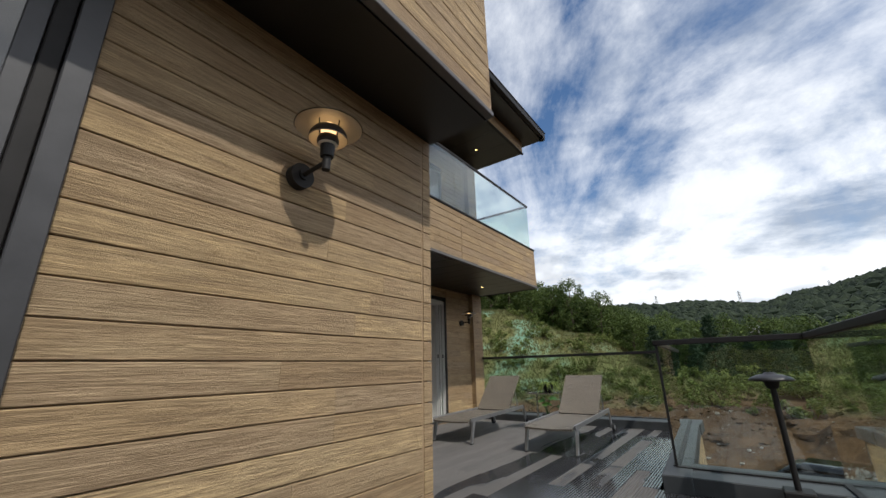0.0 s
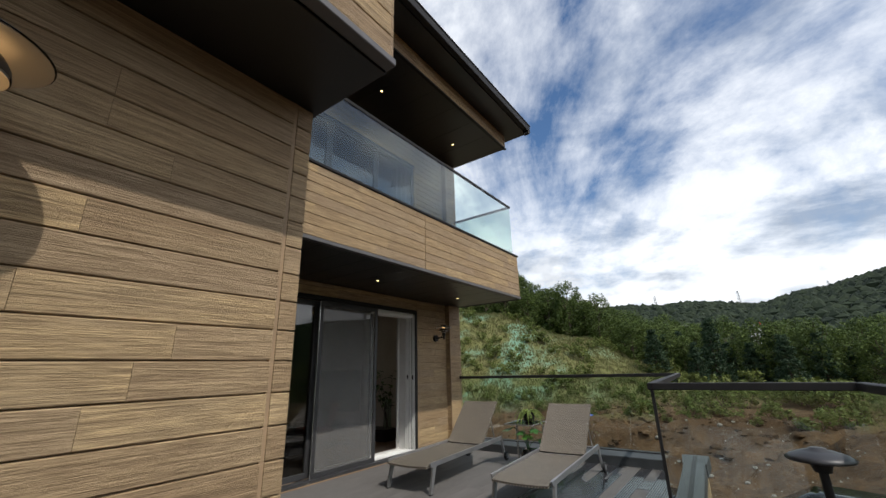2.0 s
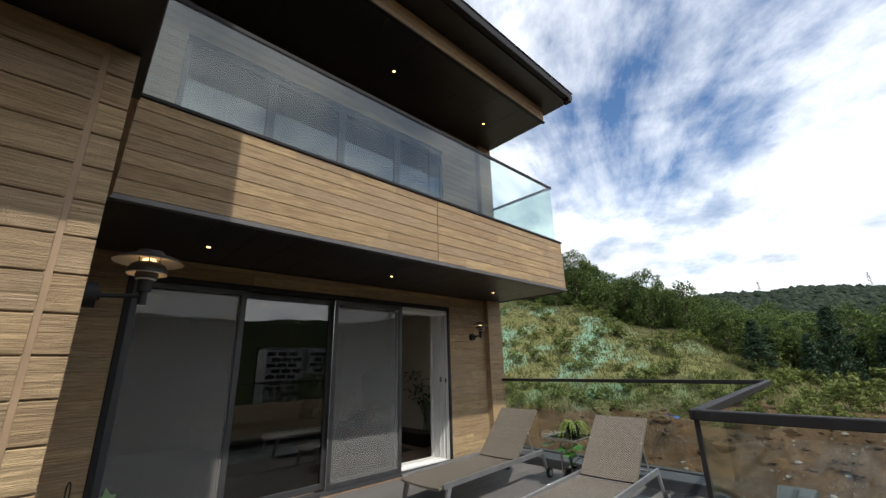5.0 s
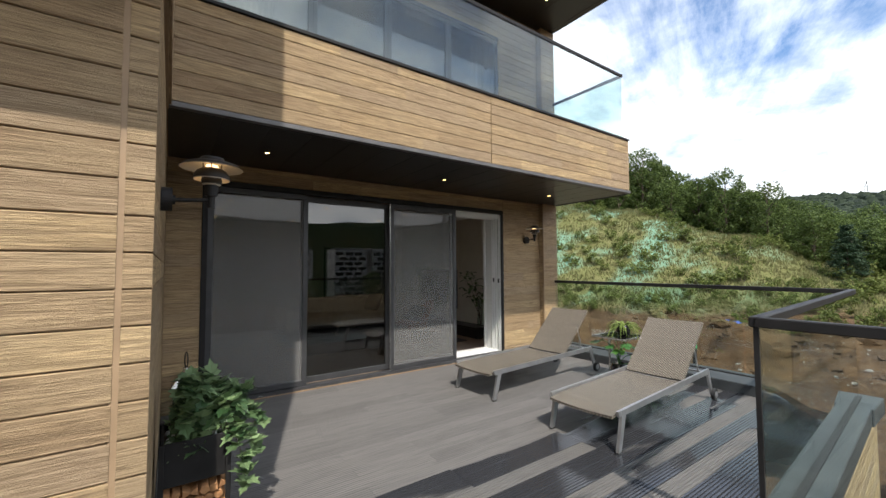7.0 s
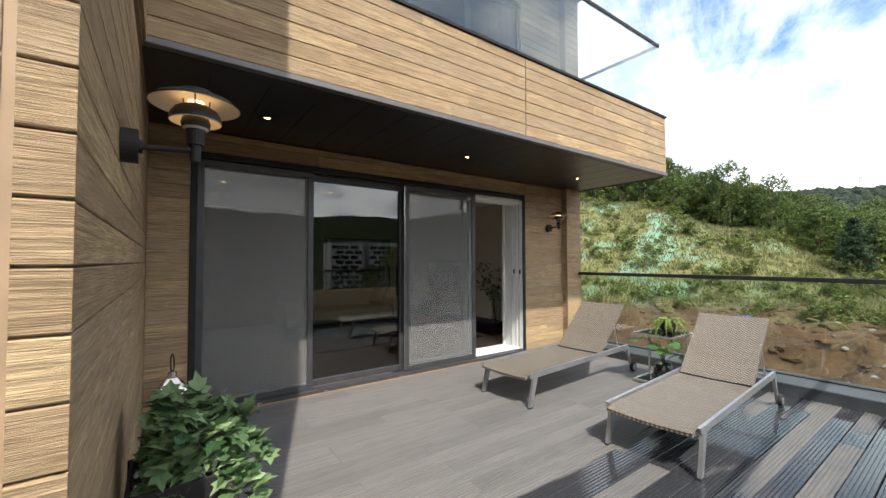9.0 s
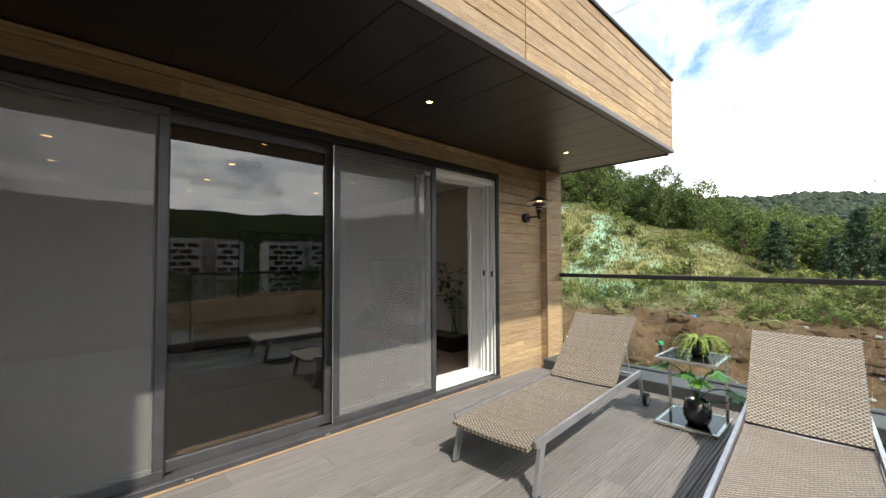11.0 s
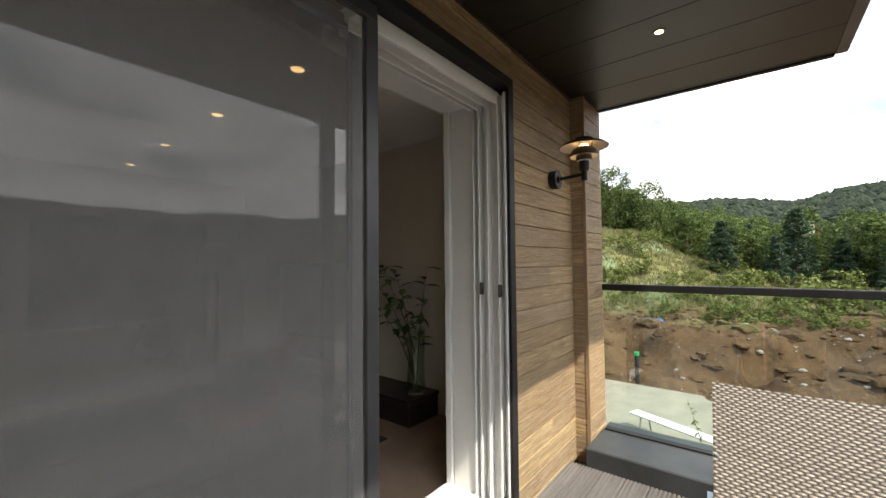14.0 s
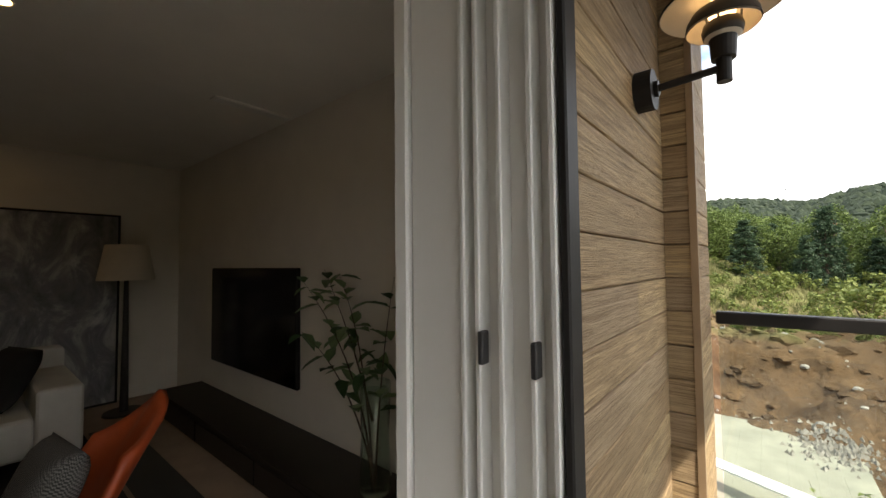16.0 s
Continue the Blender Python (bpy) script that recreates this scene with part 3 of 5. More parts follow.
# ---- windows and sliding doors ----
def framed_panel(parent, name, x, y0, y1, z0, z1, stile, depth, fill, fill_name, mat=None):
    """A sliding leaf: four frame bars and its pane or screen."""
    mat = mat or M_FRAME
    leaf = part(name, box(x - depth / 2, x + depth / 2, y0, y1, z0, z0 + stile, bevel=0.004), mat, parent)
    part("top_rail", box(x - depth / 2, x + depth / 2, y0, y1, z1 - stile, z1, bevel=0.004), mat, leaf)
    part("stile", box(x - depth / 2 + 0.001, x + depth / 2 + 0.001, y0, y0 + stile, z0 + stile, z1 - stile, bevel=0.004), mat, leaf)
    part("stile", box(x - depth / 2 + 0.001, x + depth / 2 + 0.001, y1 - stile, y1, z0 + stile, z1 - stile, bevel=0.004), mat, leaf)
    edges = (y0 + stile - 0.005, y1 - stile + 0.005, z0 + stile - 0.005, z1 - stile + 0.005)
    pane = part(fill_name, sheet(x, *edges) if fill is M_SCREEN else box(x - 0.004, x + 0.004, *edges), fill, leaf)
    pane.visible_shadow = fill is M_SCREEN
    return leaf


def sheet(x, y0, y1, z0, z1):
    bm = bmesh.new()
    bm.faces.new([bm.verts.new(v) for v in ((x, y0, z0), (x, y1, z0), (x, y1, z1), (x, y0, z1))])
    return bm


door = thing("door_1", "large dark-framed sliding glass door with grey fly screens, one leaf open", "sliding door", (0, 0, 0), kind="structure")
part("frame_head", box(-5.04, -4.935, 2.36, 6.865, 2.44, 2.50, bevel=0.004), M_BLACK, door)
part("frame_jamb", box(-5.04, -4.935, 2.36, 2.415, 0.0, 2.44, bevel=0.004), M_BLACK, door)
part("frame_jamb", box(-4.954, -4.935, 6.805, 6.865, 0.0, 2.44, bevel=0.004), M_BLACK, door)
part("frame_sill", box(-5.04, -4.925, 2.36, 6.865, 0.004, 0.055, bevel=0.004), M_FRAME, door)
part("sill_strip", box(-4.922, -4.910, 2.35, 6.87, 0.004, 0.016), M_SEAM, door, "tan wooden strip")
framed_panel(door, "screen_leaf", -5.0, 2.415, 3.515, 0.055, 2.44, 0.06, 0.03, M_SCREEN, "fly_screen")
framed_panel(door, "screen_leaf", -5.0, 4.682, 5.865, 0.055, 2.44, 0.062, 0.03, M_SCREEN, "fly_screen")
part("chrome_strip", box(-4.988, -4.984, 4.674, 4.681, 0.055, 2.44), M_STEEL, door, "bright steel edge strip")
framed_panel(door, "glass_leaf", -5.065, 2.415, 3.53, 0.055, 2.44, 0.06, 0.05, M_DOORGLASS, "pane")
framed_panel(door, "glass_leaf", -5.085, 3.45, 4.72, 0.055, 2.44, 0.075, 0.05, M_DOORGLASS, "pane")
framed_panel(door, "glass_leaf", -5.14, 4.74, 5.90, 0.055, 2.44, 0.06, 0.05, M_DOORGLASS, "pane")
for y in (2.95, 3.62, 4.58, 5.72, 6.6):
    part("drain_cap", box(-4.926, -4.919, y, y + 0.05, 0.022, 0.034, bevel=0.002), M_STEEL, door, "small bright drain cap")
# white inner lining with tracks, stacked at the open side
lining = part("inner_jamb", box(-5.42, -4.956, 6.845, 6.90, 0.05, 2.42, bevel=0.004), M_WHITE, door, "white plastic inner jamb with tracks")
for x in (-5.185, -5.145, -5.086, -5.013, -4.966):
    part("track_rib", box(x - 0.007, x + 0.007, 6.800, 6.846, 0.06, 2.42, bevel=0.003), M_WHITE, lining)
part("jamb_face", box(-5.36, -5.20, 6.818, 6.846, 0.06, 2.42, bevel=0.004), M_WHITE, lining)
part("jamb_face", box(-5.415, -5.365, 6.806, 6.846, 0.06, 2.42, bevel=0.006), M_WHITE, lining)
for x, z in ((-5.125, 1.285), (-5.00, 1.275)):
    latch = part("latch", box(x - 0.012, x + 0.002, 6.787, 6.815, z - 0.036, z + 0.036, bevel=0.003), M_FRAME, lining, "brown metal latch")
head = part("inner_head", box(-5.42, -5.022, 5.80, 6.845, 2.40, 2.46, bevel=0.004), M_WHITE, door, "white plastic head with tracks")
for x in (-5.185, -5.145, -5.086, -5.013):
    part("track_rib", box(x - 0.007, x + 0.007, 5.80, 6.80, 2.355, 2.401, bevel=0.003), M_WHITE, head)
part("inner_sill", box(-5.42, -5.022, 5.80, 6.845, 0.02, 0.062, bevel=0.004), M_WHITE, door, "white plastic sill")
for x in (-5.185, -5.086, -5.013):
    part("track_rib", box(x - 0.006, x + 0.006, 5.80, 6.80, 0.063, 0.083, bevel=0.003), M_WHITE, door)

# upper sliding door
upper_door = thing("door_2", "upper white-framed sliding glass door behind the balcony", "sliding door", (0, 0, 0), kind="structure")
part("frame_head", box(-5.05, -4.93, 2.45, 6.80, 5.54, 5.60, bevel=0.004), M_FRAME, upper_door)
part("frame_sill", box(-5.05, -4.93, 2.45, 6.80, 2.93, 2.99, bevel=0.004), M_FRAME, upper_door)
for i in range(4):
    y = 2.45 + i * 1.0875
    framed_panel(upper_door, "glass_leaf", -4.985, y, y + 1.0875, 2.99, 5.54, 0.06, 0.05, M_DOORGLASS, "pane", M_FRAME)
for y in (6.36, 6.50, 6.64):
    part("inner_stile", box(-5.20, -5.06, y, y + 0.055, 2.99, 5.50, bevel=0.004), M_WHITE, upper_door, "white inner frame upright")
part("inner_head", box(-5.20, -5.06, 2.45, 6.36, 5.42, 5.50, bevel=0.004), M_WHITE, upper_door, "white inner head")
structure("wall_upper_room", box(-8.6, -8.4, 2.0, 8.17, 2.93, 6.1), M_WALL, "cream back wall of the upper room", "wall")
bm = box(-8.4, FX - 0.3, 1.95, 2.05, 2.93, 6.1)
bx(bm, -8.4, FX - 0.3, 7.9, 8.0, 2.93, 6.1)
structure("wall_upper_room_sides", bm, M_WALL, "cream side walls of the upper room", "wall")
structure("ceiling_upper_room", box(-8.5, FX - 0.01, 2.0, 8.17, 6.1, 6.2), M_CEIL, "white ceiling of the upper room", "ceiling")
structure("floor_upper_room", box(-8.5, FX, 2.0, 8.17, 2.735, 2.92), M_FLOOR, "wood floor of the upper room", "floor")
white_cabinet = thing("cabinet", "low white cabinet behind the upper window", "cabinet", (-5.9, 4.6, 2.92))
part("body", box(-0.25, 0.25, -0.9, 0.9, 0.0, 0.95, bevel=0.01), M_WHITE, white_cabinet)
part("top", box(-0.27, 0.27, -0.92, 0.92, 0.951, 0.985, bevel=0.006), M_WHITE, white_cabinet)
blind = thing("curtain", "pale curtain drawn aside behind the upper window", "curtain", (-5.45, 2.85, 2.93))
bm = bmesh.new()
prev = None
for i in range(41):
    y = -0.3 + 0.6 * i / 40
    x = 0.03 * math.sin(i * 1.3)
    cur = (bm.verts.new((x, y, 0.02)), bm.verts.new((x, y, 2.55)))
    if prev:
        bm.faces.new((prev[0], cur[0], cur[1], prev[1]))
    prev = cur
part("cloth", bm, M_WHITE, blind, smooth=True)

# window of the room beside the camera's start
window = thing("window_1", "dark aluminium window with grey glass beside the board wall", "window", (0, 0, 0), kind="structure")
part("frame_side", box(-1.66, -1.565, 0.115, 0.19, 0.0, 2.66, bevel=0.004), M_FRAME, window)
part("sash", box(-1.655, -1.59, 0.06, 0.112, 0.0, 2.66, bevel=0.004), M_BLACK, window)
part("sash", box(-1.68, -1.60, 0.0, 0.058, 0.0, 2.66, bevel=0.004), M_FRAME, window)
part("pane", box(-1.648, -1.640, -2.6, 0.0, 0.0, 2.66), M_DOORGLASS, window)
part("frame_sill", box(-1.66, -1.565, -2.6, 0.115, -0.05, 0.06, bevel=0.004), M_FRAME, window)
structure("wall_behind_window", box(-3.4, -3.3, -4.0, 1.8, -0.06, 2.66), M_WALL, "plain inner wall behind the window", "wall")
structure("wall_start_side", box(-3.3, -1.6, -4.2, -2.6, -0.06, 2.66), M_SEAM, "plain house wall behind the start", "wall")


# ---- terrace ----
structure("terrace_slab", bx(box(FX - 0.4, -0.78, 1.8, 8.25, -0.36, -0.045), -1.6, 0.75, -4.0, 4.75, -0.36, -0.046), M_COPING, "dark slab under the terrace boards", "floor")
bm = box(-10.5, -0.80, 1.8, 8.2, -2.9, -0.36)
bx(bm, -1.9, 0.70, -4.0, 4.70, -2.9, -0.361)
podium = structure("wall_podium", bm, M_SEAM, "wood-clad wall of the storey below the terrace", "wall")
side_wall = structure("wall_podium_side", box(-0.10, 0.085, 0.0, 3.62, -2.9, -0.042), M_SEAM, "wood-clad outer wall under the side coping", "wall")
side_wall.matrix_world = pose(-0.653, 4.55, 0, 0, 0, 3.4)
clad(side_wall, (0.085, 0.0), 0, 3.6, -2.85, -0.04, (0.7, 1.6))
clad(podium, (0.70, -1.0), 0, 5.70, -2.85, 0.0, (0.9, 1.8))
deck = structure("floor_deck", box(-4.94, 0.6, 1.9, 2.0, -0.045, -0.030), M_COPING, "grey grooved composite deck, outer boards wet and dark", "deck")
DECKS = {}


def deck_mesh(length):
    key = round(length, 2)
    if key not in DECKS:
        bm = bmesh.new()
        w, grooves, d = 0.1435, 6, 0.007
        prof = [(0.0, -0.022)]
        step = w / grooves
        for i in range(grooves):
            a = i * step
            prof += [(a + 0.0034, -d if i else -0.002), (a + 0.0050, 0.0), (a + step - 0.0050, 0.0), (a + step - 0.0034, -d if i < grooves - 1 else -0.002)]
        prof.append((w, -0.022))
        p = [bm.verts.new((x, 0.002, z)) for x, z in prof]
        q = [bm.verts.new((x, key - 0.002, z)) for x, z in prof]
        for i in range(len(prof) - 1):
            bm.faces.new((p[i], p[i + 1], q[i + 1], q[i]))
        bmesh.ops.recalc_face_normals(bm, faces=bm.faces)
        me = bpy.data.meshes.new("deck_board")
        bm.to_mesh(me)
        bm.free()
        if me.polygons[4].normal.z < 0:
            me.flip_normals()
        me.materials.append(M_DECK)
        DECKS[key] = me
    return DECKS[key]


rng = random.Random(11)
for i in range(-1, 37):
    x = -4.86 + i * 0.1455
    y0, y1 = (2.04 if x < -1.58 else -3.0), (7.66 if x < -0.93 else 4.18)
    y = y0
    while y < y1 - 0.01:
        step = round(rng.choice((1.2, 1.8, 2.4)), 2)
        if y1 - y - step < 0.5:
            step = y1 - y
        ob = new("deck_board", deck_mesh(step))
        ob.parent = deck
        ob.matrix_basis = pose(x, y, 0.0)
        y += step

# low dark kerbs round the edge
structure("kerb_far", box(-4.835, -0.71, 7.66, 8.24, -0.04, 0.125, bevel=0.008), M_COPING, "dark metal-covered kerb under the glass rail", "kerb")
bm = box(-0.112, 0.112, -0.02, 3.72, -0.04, 0.129, bevel=0.008)
k = structure("kerb_side", bm, M_COPING, "dark grey metal coping beside the glass rail", "kerb")
k.matrix_world = pose(-0.630, 4.16, 0.0, 0, 0, 3.4)
structure("kerb_step", box(-0.56, 0.74, 4.17, 4.74, -0.04, 0.1235, bevel=0.008), M_COPING, "dark metal-covered kerb at the corner", "kerb")
structure("kerb_near", box(0.40, 0.74, -4.0, 4.168, -0.04, 0.1245, bevel=0.008), M_COPING, "dark metal-covered kerb along the near edge", "kerb")


def glass_rail(at, turn, length, panels, z0=0.126, top=1.26, label="frameless glass balustrade with a black top rail", rail=0.055, start_edge=False):
    """Runs along local +y."""
    r = thing("glass_railing", label, "railing", at, turn, "terrace glass railing")
    part("top_rail", box(-rail / 2, rail / 2, -0.02, length, top - 0.05, top, bevel=0.005), M_BLACK, r)
    part("base_channel", box(-0.03, 0.03, 0.0, length, z0, z0 + 0.012, bevel=0.003), M_BLACK, r)
    w = length / panels
    for i in range(panels):
        g = part("pane", box(-0.006, 0.006, i * w + 0.006, (i + 1) * w - 0.006, z0 + 0.002, top - 0.05), M_GLASS, r)
        g.visible_shadow = False
    if start_edge:
        part("end_post", box(-0.011, 0.011, -0.012, 0.006, z0, top - 0.05), M_BLACK, r)
    return r


glass_rail((-0.875, 8.08, 0), 90, 3.94, 4)
glass_rail((-0.665, 4.50, 0), 3.4, 3.58, 3, start_edge=True)
glass_rail((0.47, 4.50, 0), 90, 1.135, 1)
glass_rail((0.47, 4.50, 0), 184.0, 7.4, 5)
glass_rail((-3.44, 2.08, 0), 0, 6.06, 2, 3.607, 4.69, "upper balcony glass balustrade with a slim dark rail", 0.03)
glass_rail((-3.44, 8.14, 0), 90, 1.42, 1, 3.607, 4.69, "upper balcony end glass balustrade with a slim dark rail", 0.03)


# ---- lamps ----
def wall_lamp_thing(at, turn):
    """A stacked-shade wall lamp; local +x points away from the wall."""
    l = thing("wall_lamp", "lit wall lamp with three stacked dark bronze shades", "wall lamp", at, turn, "terrace wall lamps")
    part("base", rod(bmesh.new(), (0, 0, 0), (0.05, 0, 0), 0.062, seg=28), M_BLACK, l)
    part("arm", rod(rod(bmesh.new(), (0.05, 0, 0), (0.225, 0, 0.012), 0.011, seg=12), (0.05, 0, 0), (0.062, 0, 0), 0.024, seg=16), M_BLACK, l)
    bm = rod(bmesh.new(), (0.225, 0, -0.03), (0.225, 0, 0.04), 0.019, seg=16)
    rod(bm, (0.225, 0, 0.035), (0.225, 0, 0.10), 0.030, 0.034, 18)
    part("stem", bm, M_BLACK, l)
    c = Matrix.Translation((0.225, 0, 0))
    low = [(0.036, 0.098), (0.047, 0.102), (0.051, 0.120), (0.046, 0.138), (0.036, 0.143)]
    mid = [(0.090, 0.128), (0.086, 0.150), (0.073, 0.172), (0.055, 0.184), (0.050, 0.186)]
    top = [(0.156, 0.190), (0.134, 0.207), (0.100, 0.219), (0.060, 0.226), (0.058, 0.246), (0.030, 0.252), (0.0, 0.253)]
    for name, prof in (("lower_shade", low), ("middle_shade", mid), ("top_shade", top)):
        sh = part(name, lathe(bmesh.new(), prof, 36, c), M_LAMP_OUT, l, smooth=True)
        inner = [(r - 0.003 if r > 0.004 else r, z - 0.004) for r, z in prof]
        part("enamel_lining", lathe(bmesh.new(), inner, 36, c), M_LAMP_IN, sh, "warm cream inside", smooth=True)
    bulb = part("bulb", lathe(bmesh.new(), [(0.0, 0.143), (0.028, 0.146), (0.036, 0.175), (0.028, 0.206), (0.0, 0.214)], 16, c), M_BULB, l, smooth=True)
    for a in range(3):
        t = a * 2.094 + 0.4
        p = part("strut", rod(bmesh.new(), (0.225 + 0.042 * math.cos(t), 0.042 * math.sin(t), 0.10), (0.225 + 0.052 * math.cos(t), 0.052 * math.sin(t), 0.222), 0.003, seg=6), M_LAMP_OUT, l)
    light = new("lamp_light", bpy.data.lights.new("lamp_light", "POINT"))
    light.data.energy, light.data.color, light.data.shadow_soft_size = 0.020, (1.0, 0.66, 0.33), 0.03
    light.parent = l
    light.location = (0.225, 0, 0.176)
    bulb.visible_shadow = False
    return l


wall_lamp_thing((AX + 0.019, 0.98, 1.945), 0)
wall_lamp_thing((-2.42, 2.037, 1.875), 90)
wall_lamp_thing((FX + 0.019, 7.42, 2.00), 0)


def downlight(x, y, z):
    d = thing("downlight", "small lit round downlight set in the dark soffit", "downlight", (x, y, z), 0, "soffit downlights")
    part("rim", lathe(bmesh.new(), [(0.022, -0.0005), (0.036, -0.002), (0.037, 0.002), (0.022, 0.002)], 24), M_TRIM, d)
    part("lens", lathe(bmesh.new(), [(0.022, 0.0), (0.0, 0.0005)], 24), M_SPOT, d)


for y in (2.88, 5.11, 7.25):
    downlight(-4.24, y, 2.698)
for y in (2.9, 5.10, 7.28):
    downlight(-4.24, y, 6.093)


# ---- inside the room ----
structure("floor_room", box(-10.3, -5.42, 0.0, 7.8, -0.36, 0.03), M_FLOOR, "tan wood floor of the living room", "floor")
structure("ceiling_room", box(-10.3, FX - 0.5, 0.0, 7.8, 2.63, 2.72), M_CEIL, "plain ceiling of the living room", "ceiling")
structure("wall_room_back", box(-10.3, -10.1, 0.0, 7.9, -0.1, 2.63), M_WALL, "cream back wall of the living room", "wall")
structure("wall_room_screen", box(-10.1, -5.465, 7.70, 7.9, -0.1, 2.63), M_WALL, "cream wall that carries the television", "wall")
structure("wall_room_near", box(-10.1, -5.465, -0.2, 0.0, -0.1, 2.63), M_WALL, "cream end wall of the living room", "wall")
bm = box(-5.47, -5.422, 0.0, 2.372, 0.03, 2.63)
bx(bm, -5.47, -5.422, 6.905, 7.70, 0.03, 2.63)
bx(bm, -5.47, -5.422, 2.372, 6.905, 2.46, 2.63)
structure("wall_room_front", bm, M_WALL, "cream inner face of the door wall", "wall")
for x in (-6.02, -7.17, -8.40, -9.60):
    for y in (2.87, 4.47, 6.14):
        d = thing("ceiling_downlight", "lit warm round downlight in the living room ceiling", "downlight", (x, y, 2.629), 0, "living room downlights")
        part("rim", lathe(bmesh.new(), [(0.042, -0.001), (0.052, -0.003), (0.053, 0.001), (0.042, 0.001)], 24), M_CEIL, d)
        part("lens", lathe(bmesh.new(), [(0.042, -0.0005), (0.0, -0.0008)], 24), M_ROOMSPOT, d)
# Shallow white strip panel in a thin ceiling-coloured frame; it does not glow.
part_strip = thing("ceiling_light", "flat white strip panel on the ceiling", "ceiling light", (-7.53, 7.4, 2.63))
part("frame", box(-0.05, 0.05, -0.28, 0.28, -0.012, 0.0, bevel=0.003), M_CEIL, part_strip)
part("diffuser", box(-0.04, 0.04, -0.26, 0.26, -0.015, -0.011), M_WHITE, part_strip)

tv = thing("television", "large flat black television hung on the cream wall", "television", (-8.18, 7.698, 0.99))
part("screen", box(-0.79, 0.79, -0.040, -0.034, -0.45, 0.45), M_TV, tv)
part("casing", box(-0.80, 0.80, -0.034, 0.0, -0.46, 0.46, bevel=0.006), M_BLACK, tv)

bench = thing("media_bench", "long low black media bench along the wall", "bench", (-7.75, 7.50, 0.03))
part("body", box(-1.55, 1.55, -0.20, 0.19, 0.0, 0.19, bevel=0.004), M_DARKWOOD, bench)
part("top", box(-1.56, 1.56, -0.21, 0.195, 0.191, 0.225, bevel=0.005), M_DARKWOOD, bench)
for i in range(3):
    part("drawer_front", box(-1.54 + i * 1.03, -0.53 + i * 1.03, -0.212, -0.201, 0.015, 0.175, bevel=0.003), M_DARKWOOD, bench)

vase = thing("vase", "tall clear glass vase holding leafy branches on the bench", "vase", (-6.30, 7.50, 0.255))
g = part("glass", lathe(bmesh.new(), [(0.0, 0.005), (0.085, 0.006), (0.09, 0.03), (0.075, 0.3), (0.085, 0.58), (0.082, 0.58), (0.072, 0.3), (0.084, 0.035), (0.0, 0.02)], 28), M_GLASS, vase, smooth=True)
g.visible_shadow = False


def leaf_shape(bm, base, along, up, length, width, fold=0.15):
    along, up = along.normalized(), up.normalized()
    side = along.cross(up).normalized()
    up = side.cross(along)
    pts = [(0, 0), (0.3, 0.5), (0.62, 0.42), (1.0, 0.0)]
    mid = [bm.verts.new(base + along * (length * t) - up * (length * 0.18 * t * t)) for t in (0, 0.35, 0.65, 1.0)]
    for s in (1, -1):
        a = bm.verts.new(base + along * length * 0.32 + side * s * width * 0.5 + up * width * fold)
        b = bm.verts.new(base + along * length * 0.66 + side * s * width * 0.38 + up * (width * fold - length * 0.06))
        bm.faces.new((mid[0], mid[1], a) if s > 0 else (mid[0], a, mid[1]))
        bm.faces.new((mid[1], mid[2], b, a) if s > 0 else (mid[1], a, b, mid[2]))
        bm.faces.new((mid[2], mid[3], b) if s > 0 else (mid[2], b, mid[3]))


def lobed_leaf(bm, base, along, up, length, width, fold=0.15):
    """An ivy leaf: five pointed lobes round a slightly raised midrib."""
    along, up = along.normalized(), up.normalized()
    side = along.cross(up).normalized()
    up = side.cross(along)
    rim = ((0.0, 0.0), (-0.06, 0.30), (0.16, 0.52), (0.30, 0.27), (0.58, 0.40), (0.62, 0.17), (1.0, 0.0))
    heart = bm.verts.new(base + along * length * 0.32 - up * length * 0.04)
    first, last = None, None
    for a, b in rim + tuple((a, -b) for a, b in rim[-2:0:-1]):
        v = bm.verts.new(base + along * (length * a) + side * (length * b) + up * (abs(b) * length * fold - a * a * length * 0.16))
        if last:
            bm.faces.new((heart, last, v))
        else:
            first = v
        last = v
    bm.faces.new((heart, last, first))


def spray(parent, stems, leaf_mat, stem_mat, rng, leaf=0.06, gap=0.05, stem_r=0.005, shape=leaf_shape):
    """Curved twigs with leaves along their outer part."""
    tw, lv = bmesh.new(), bmesh.new()
    for start, mid, end in stems:
        start, mid, end = Vector(start), Vector(mid), Vector(end)
        prev, n = start, 9
        for i in range(1, n + 1):
            t = i / n
            p = start * (1 - t) ** 2 + mid * 2 * t * (1 - t) + end * t * t
            rod(tw, prev, p, stem_r * (1.15 - t), stem_r * (1.1 - t), 6, False)
            if t > 0.35:
                for k in range(max(1, int((p - prev).length / gap))):
                    q = prev.lerp(p, rng.random())
                    d = Vector((rng.uniform(-1, 1), rng.uniform(-1, 1), rng.uniform(-0.5, 0.9)))
                    shape(lv, q, d, Vector((0, 0, 1)) + d * 0.1, leaf * rng.uniform(0.7, 1.2), leaf * 0.55)
            prev = p
    part("branchwork", tw, stem_mat, parent)
    part("foliage", lv, leaf_mat, parent)


branches = thing("branch_arrangement", "dark green leafy branches standing in a glass vase", "plant", (-6.30, 7.48, 0.28))
